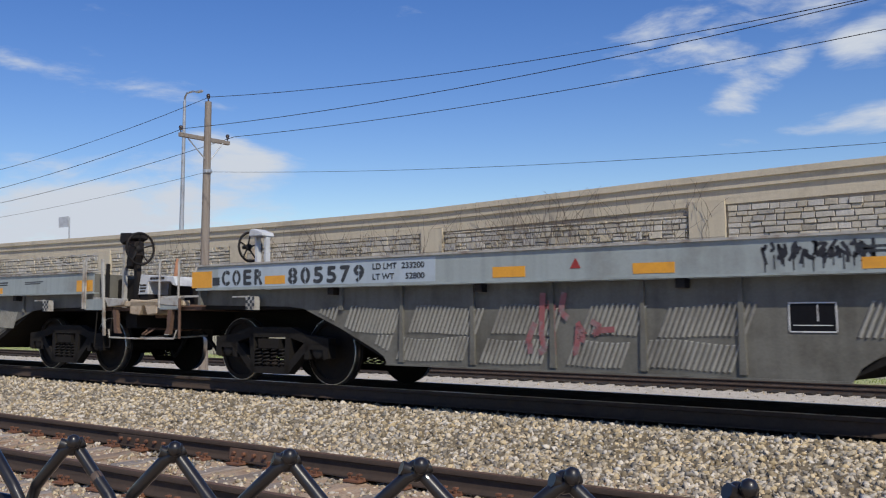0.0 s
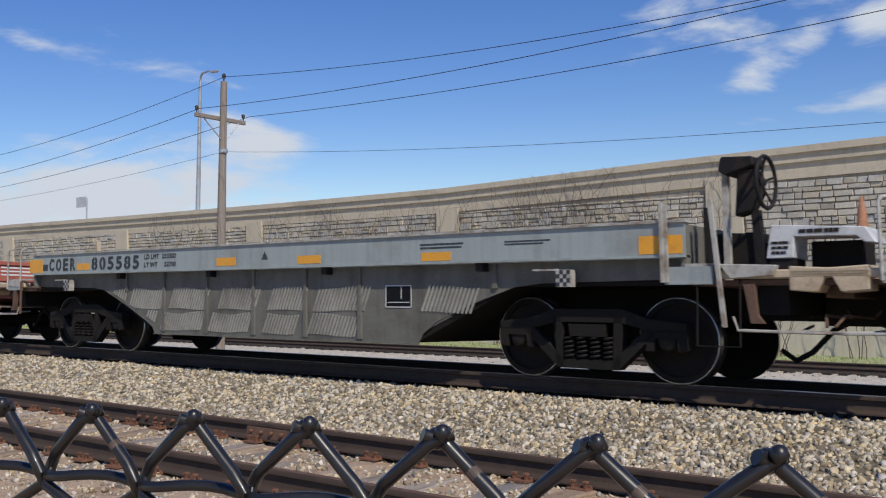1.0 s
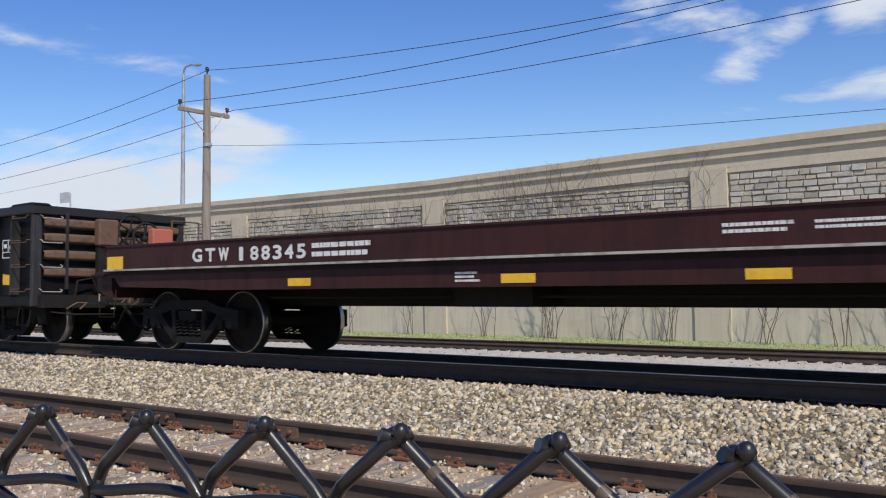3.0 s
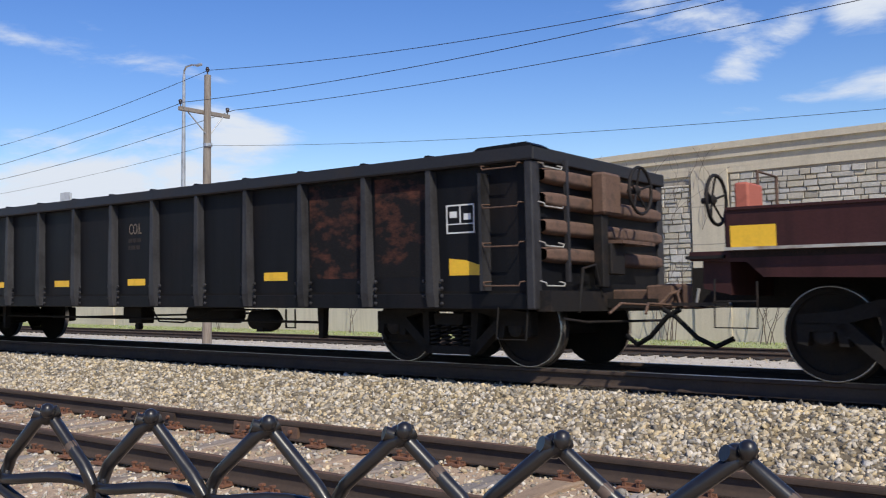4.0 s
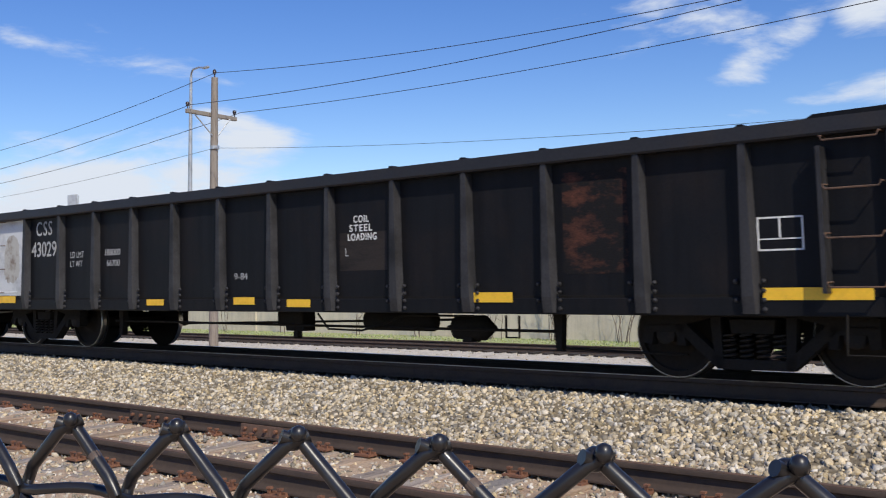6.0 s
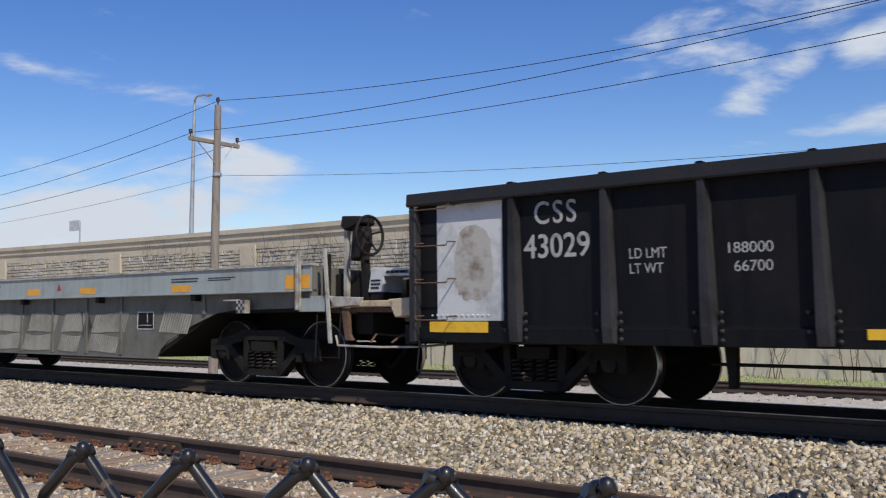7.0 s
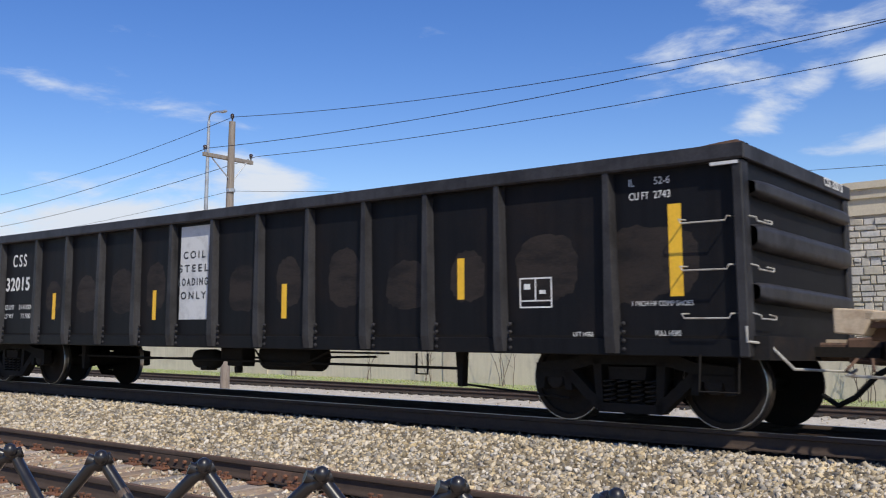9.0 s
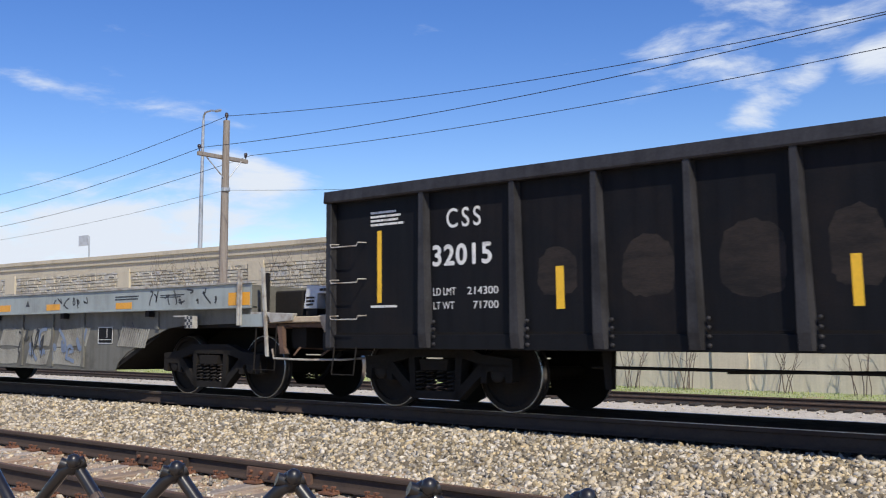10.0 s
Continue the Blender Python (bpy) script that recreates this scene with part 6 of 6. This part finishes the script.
dirt_patch(e, -77.3 - END, -76.75 - END, 1.1, 1.95, PALE_TRIM, 41, Y - 0.003)
part("scorched_bay", plate(-65.46 - END, -64.70 - END, 1.05, 2.10, Y, 0.002), RUST_PATCH, e, "rusty scorched paint")
lettering("CSS", 0.24, -76.08 - END, 1.90, Y - 0.002, FADED_WHITE, e, 0.51, 0.002, 1.2)
lettering("43029", 0.25, -76.22 - END, 1.54, Y - 0.002, FADED_WHITE, e, 0.80, 0.004)
lettering("LD LMT", 0.10, -74.97 - END, 1.49, Y - 0.002, FADED_WHITE, e, 0.40)
lettering("LT WT", 0.10, -74.97 - END, 1.34, Y - 0.002, FADED_WHITE, e, 0.36)
lettering("188000", 0.10, -73.95 - END, 1.50, Y - 0.002, FADED_WHITE, e, 0.42)
lettering("66700", 0.10, -73.90 - END, 1.33, Y - 0.002, FADED_WHITE, e, 0.36)
lettering("9-84", 0.09, -70.76 - END, 1.07, Y - 0.002, FADED_WHITE, e, 0.28)
for word, x, z, w in (("COIL", -68.47, 1.74, 0.25), ("STEEL", -68.54, 1.63, 0.38), ("LOADING", -68.57, 1.52, 0.48)):
    lettering(word, 0.085, x - END, z, Y - 0.002, STENCIL_WHITE, e, w, 0.002, 1.2)
part("worn_patch", plate(-68.75 - END, -67.95 - END, 1.15, 1.62, Y, 0.001), PATCH_GREY, e, "rubbed worn paint")
lettering("L", 0.10, -68.62 - END, 1.33, Y - 0.002, FADED_WHITE, e, 0.06)
for x0, x1, z0, z1 in ((-77.64, -76.81, 0.75, 0.87), (-72.84, -72.41, 0.715, 0.805), (-70.79, -70.35, 0.73, 0.83), (-69.7, -69.26, 0.70, 0.80), (-63.35, -62.4, 0.78, 0.89), (-66.65, -66.1, 0.76, 0.87)):
    part("reflector", plate(x0 - END, x1 - END, z0, z1, Y - 0.033), YELLOW_REFLECTOR, e, "yellow reflector")
g = Shape()
for p, q, r, s in ((0, 0.42, 0, 0.016), (0, 0.42, 0.29, 0.306), (0, 0.016, 0, 0.306), (0.404, 0.42, 0, 0.306), (0.2, 0.216, 0.1, 0.29), (0, 0.42, 0.1, 0.112)):
    g.box(-63.39 - END + p, -63.39 - END + q, Y - 0.004, Y, 1.22 + r, 1.22 + s)
part("panel_frame", g, STENCIL_WHITE, e, "white framed data panel")

space_out(e, -3.1, 0.990)

coil_car(-79.69, "805594", ("233300", "52700"), "mark", third=-2.94)

END = -94.26
g1 = black_gondola(END, 15.8, 2.695, 0.715, [x - END for x in (-108.57, -107.26, -106.23, -105.20, -104.17, -103.21, -102.21, -101.19, -100.18, -99.15, -98.14, -97.09, -95.70)], "32015", "new",
                   "tall black gondola with grey ribs and upright yellow reflectors")
part("white_panel", plate(-103.07 - END, -102.33 - END, 1.12, 2.50, Y, 0.003), PANEL_WHITE, g1, "pale grey-white lettered panel")
for word, x, z, w in (("COIL", -102.93, 2.02, 0.52), ("STEEL", -103.03, 1.82, 0.70), ("LOADING", -103.04, 1.62, 0.71), ("ONLY", -102.97, 1.42, 0.60)):
    lettering(word, 0.105, x - END, z, Y - 0.005, STENCIL_DARK, g1, w, 0.004, 1.5)
for x0, x1, z0, z1 in ((-95.06, -94.92, 1.29, 2.19), (-97.72, -97.62, 1.31, 1.78), (-100.76, -100.66, 1.12, 1.58), (-103.76, -103.67, 1.12, 1.57), (-106.77, -106.67, 1.15, 1.60), (-109.36, -109.29, 1.27, 2.15)):
    part("reflector", plate(x0 - END, x1 - END, z0, z1, Y), YELLOW_REFLECTOR, g1, "upright yellow reflector")
lettering("CSS", 0.22, -108.15 - END, 2.11, Y - 0.002, STENCIL_WHITE, g1, 0.49, 0.002, 1.35)
lettering("32015", 0.23, -108.36 - END, 1.68, Y - 0.002, STENCIL_WHITE, g1, 0.84, 0.009, 1.1)
lettering("LD LMT", 0.085, -108.36 - END, 1.335, Y - 0.002, STENCIL_WHITE, g1, 0.33)
lettering("214300", 0.085, -107.86 - END, 1.335, Y - 0.002, STENCIL_WHITE, g1, 0.43)
lettering("LT WT", 0.085, -108.36 - END, 1.175, Y - 0.002, STENCIL_WHITE, g1, 0.31)
lettering("71700", 0.085, -107.78 - END, 1.175, Y - 0.002, STENCIL_WHITE, g1, 0.35)
lettering("CSS 32015", 0.09, 0.62, 2.60, 0.034, STENCIL_WHITE, g1, 0.62, 0.003, end=True)
lettering("IL", 0.075, -95.48 - END, 2.40, Y - 0.002, STENCIL_WHITE, g1, 0.06)
lettering("52-6", 0.075, -95.20 - END, 2.40, Y - 0.002, STENCIL_WHITE, g1, 0.17)
lettering("CU FT", 0.075, -95.48 - END, 2.26, Y - 0.002, STENCIL_WHITE, g1, 0.22)
lettering("2743", 0.075, -95.21 - END, 2.26, Y - 0.002, STENCIL_WHITE, g1, 0.18)
lettering("1 INCH HF COMP SHOES", 0.05, -95.48 - END, 1.20, Y - 0.002, STENCIL_WHITE, g1, 0.65)
lettering("PULL HERE", 0.05, -95.22 - END, 0.91, Y - 0.033, STENCIL_WHITE, g1, 0.27)
lettering("LIFT HERE", 0.045, -96.15 - END, 0.90, Y - 0.033, STENCIL_WHITE, g1, 0.24)
bars(g1, -109.36 - END, -108.8 - END, 2.2, 2.4, Y, 4, STENCIL_WHITE, seed=31)
bars(g1, -109.36 - END, -108.8 - END, 1.2, 1.25, Y, 1, STENCIL_WHITE, seed=32)
gf = Shape()
for p, q, r, s in ((0, 0.42, 0, 0.016), (0, 0.42, 0.31, 0.326), (0, 0.016, 0, 0.326), (0.404, 0.42, 0, 0.326), (0.2, 0.216, 0.07, 0.31), (0, 0.42, 0.07, 0.084), (0.06, 0.14, 0.2, 0.26), (0.26, 0.34, 0.15, 0.19)):
    gf.box(-96.85 - END + p, -96.85 - END + q, Y - 0.004, Y, 1.2 + r, 1.2 + s)
part("panel_frame", gf, STENCIL_WHITE, g1, "white framed data panel")
for i in range(12):
    x = -107.0 + 1.02 * i
    if i != 4:
        dirt_patch(g1, x + 0.0 - END, x + 0.50 + 0.08 * (i % 3) - END, 1.28 - 0.03 * (i % 3), 1.80 + 0.07 * (i % 4), PATCH_GREY, 80 + i, Y + 0.001)
dirt_patch(g1, -95.5 - END, -94.75 - END, 1.3, 2.0, PATCH_GREY, 95, Y + 0.001)
dirt_patch(g1, -96.9 - END, -96.1 - END, 1.3, 2.0, PATCH_GREY, 96, Y + 0.001)

space_out(g1, -1.15, 0.992)

coil_car(-111.8, "805590", ("233300", "52700"), "tags", wheel=False, label="grey coil steel car covered in sprayed tags")

wall_stones()


# ---------------------------------------------------------------- what moves
def travelled(t):
    """Smooth way of the train at any time, for the turning of the wheels."""
    for (a, sa), (b, sb) in zip(TRAVEL, TRAVEL[1:]):
        if a <= t <= b:
            return sa + (sb - sa) * (t - a) / (b - a)
    return TRAVEL[-1][1]


def motions():
    for car, end in MOVING:
        walk(car, [(t, car_pose(end + s)) for t, s in TRAVEL])
    for w, x in SPINNING:
        walk(w, [(k / 15, Matrix.Translation((x, 0, WR)) @ Matrix.Rotation(travelled(k / 15) / WR, 4, "Y")) for k in range(151)])


motions()
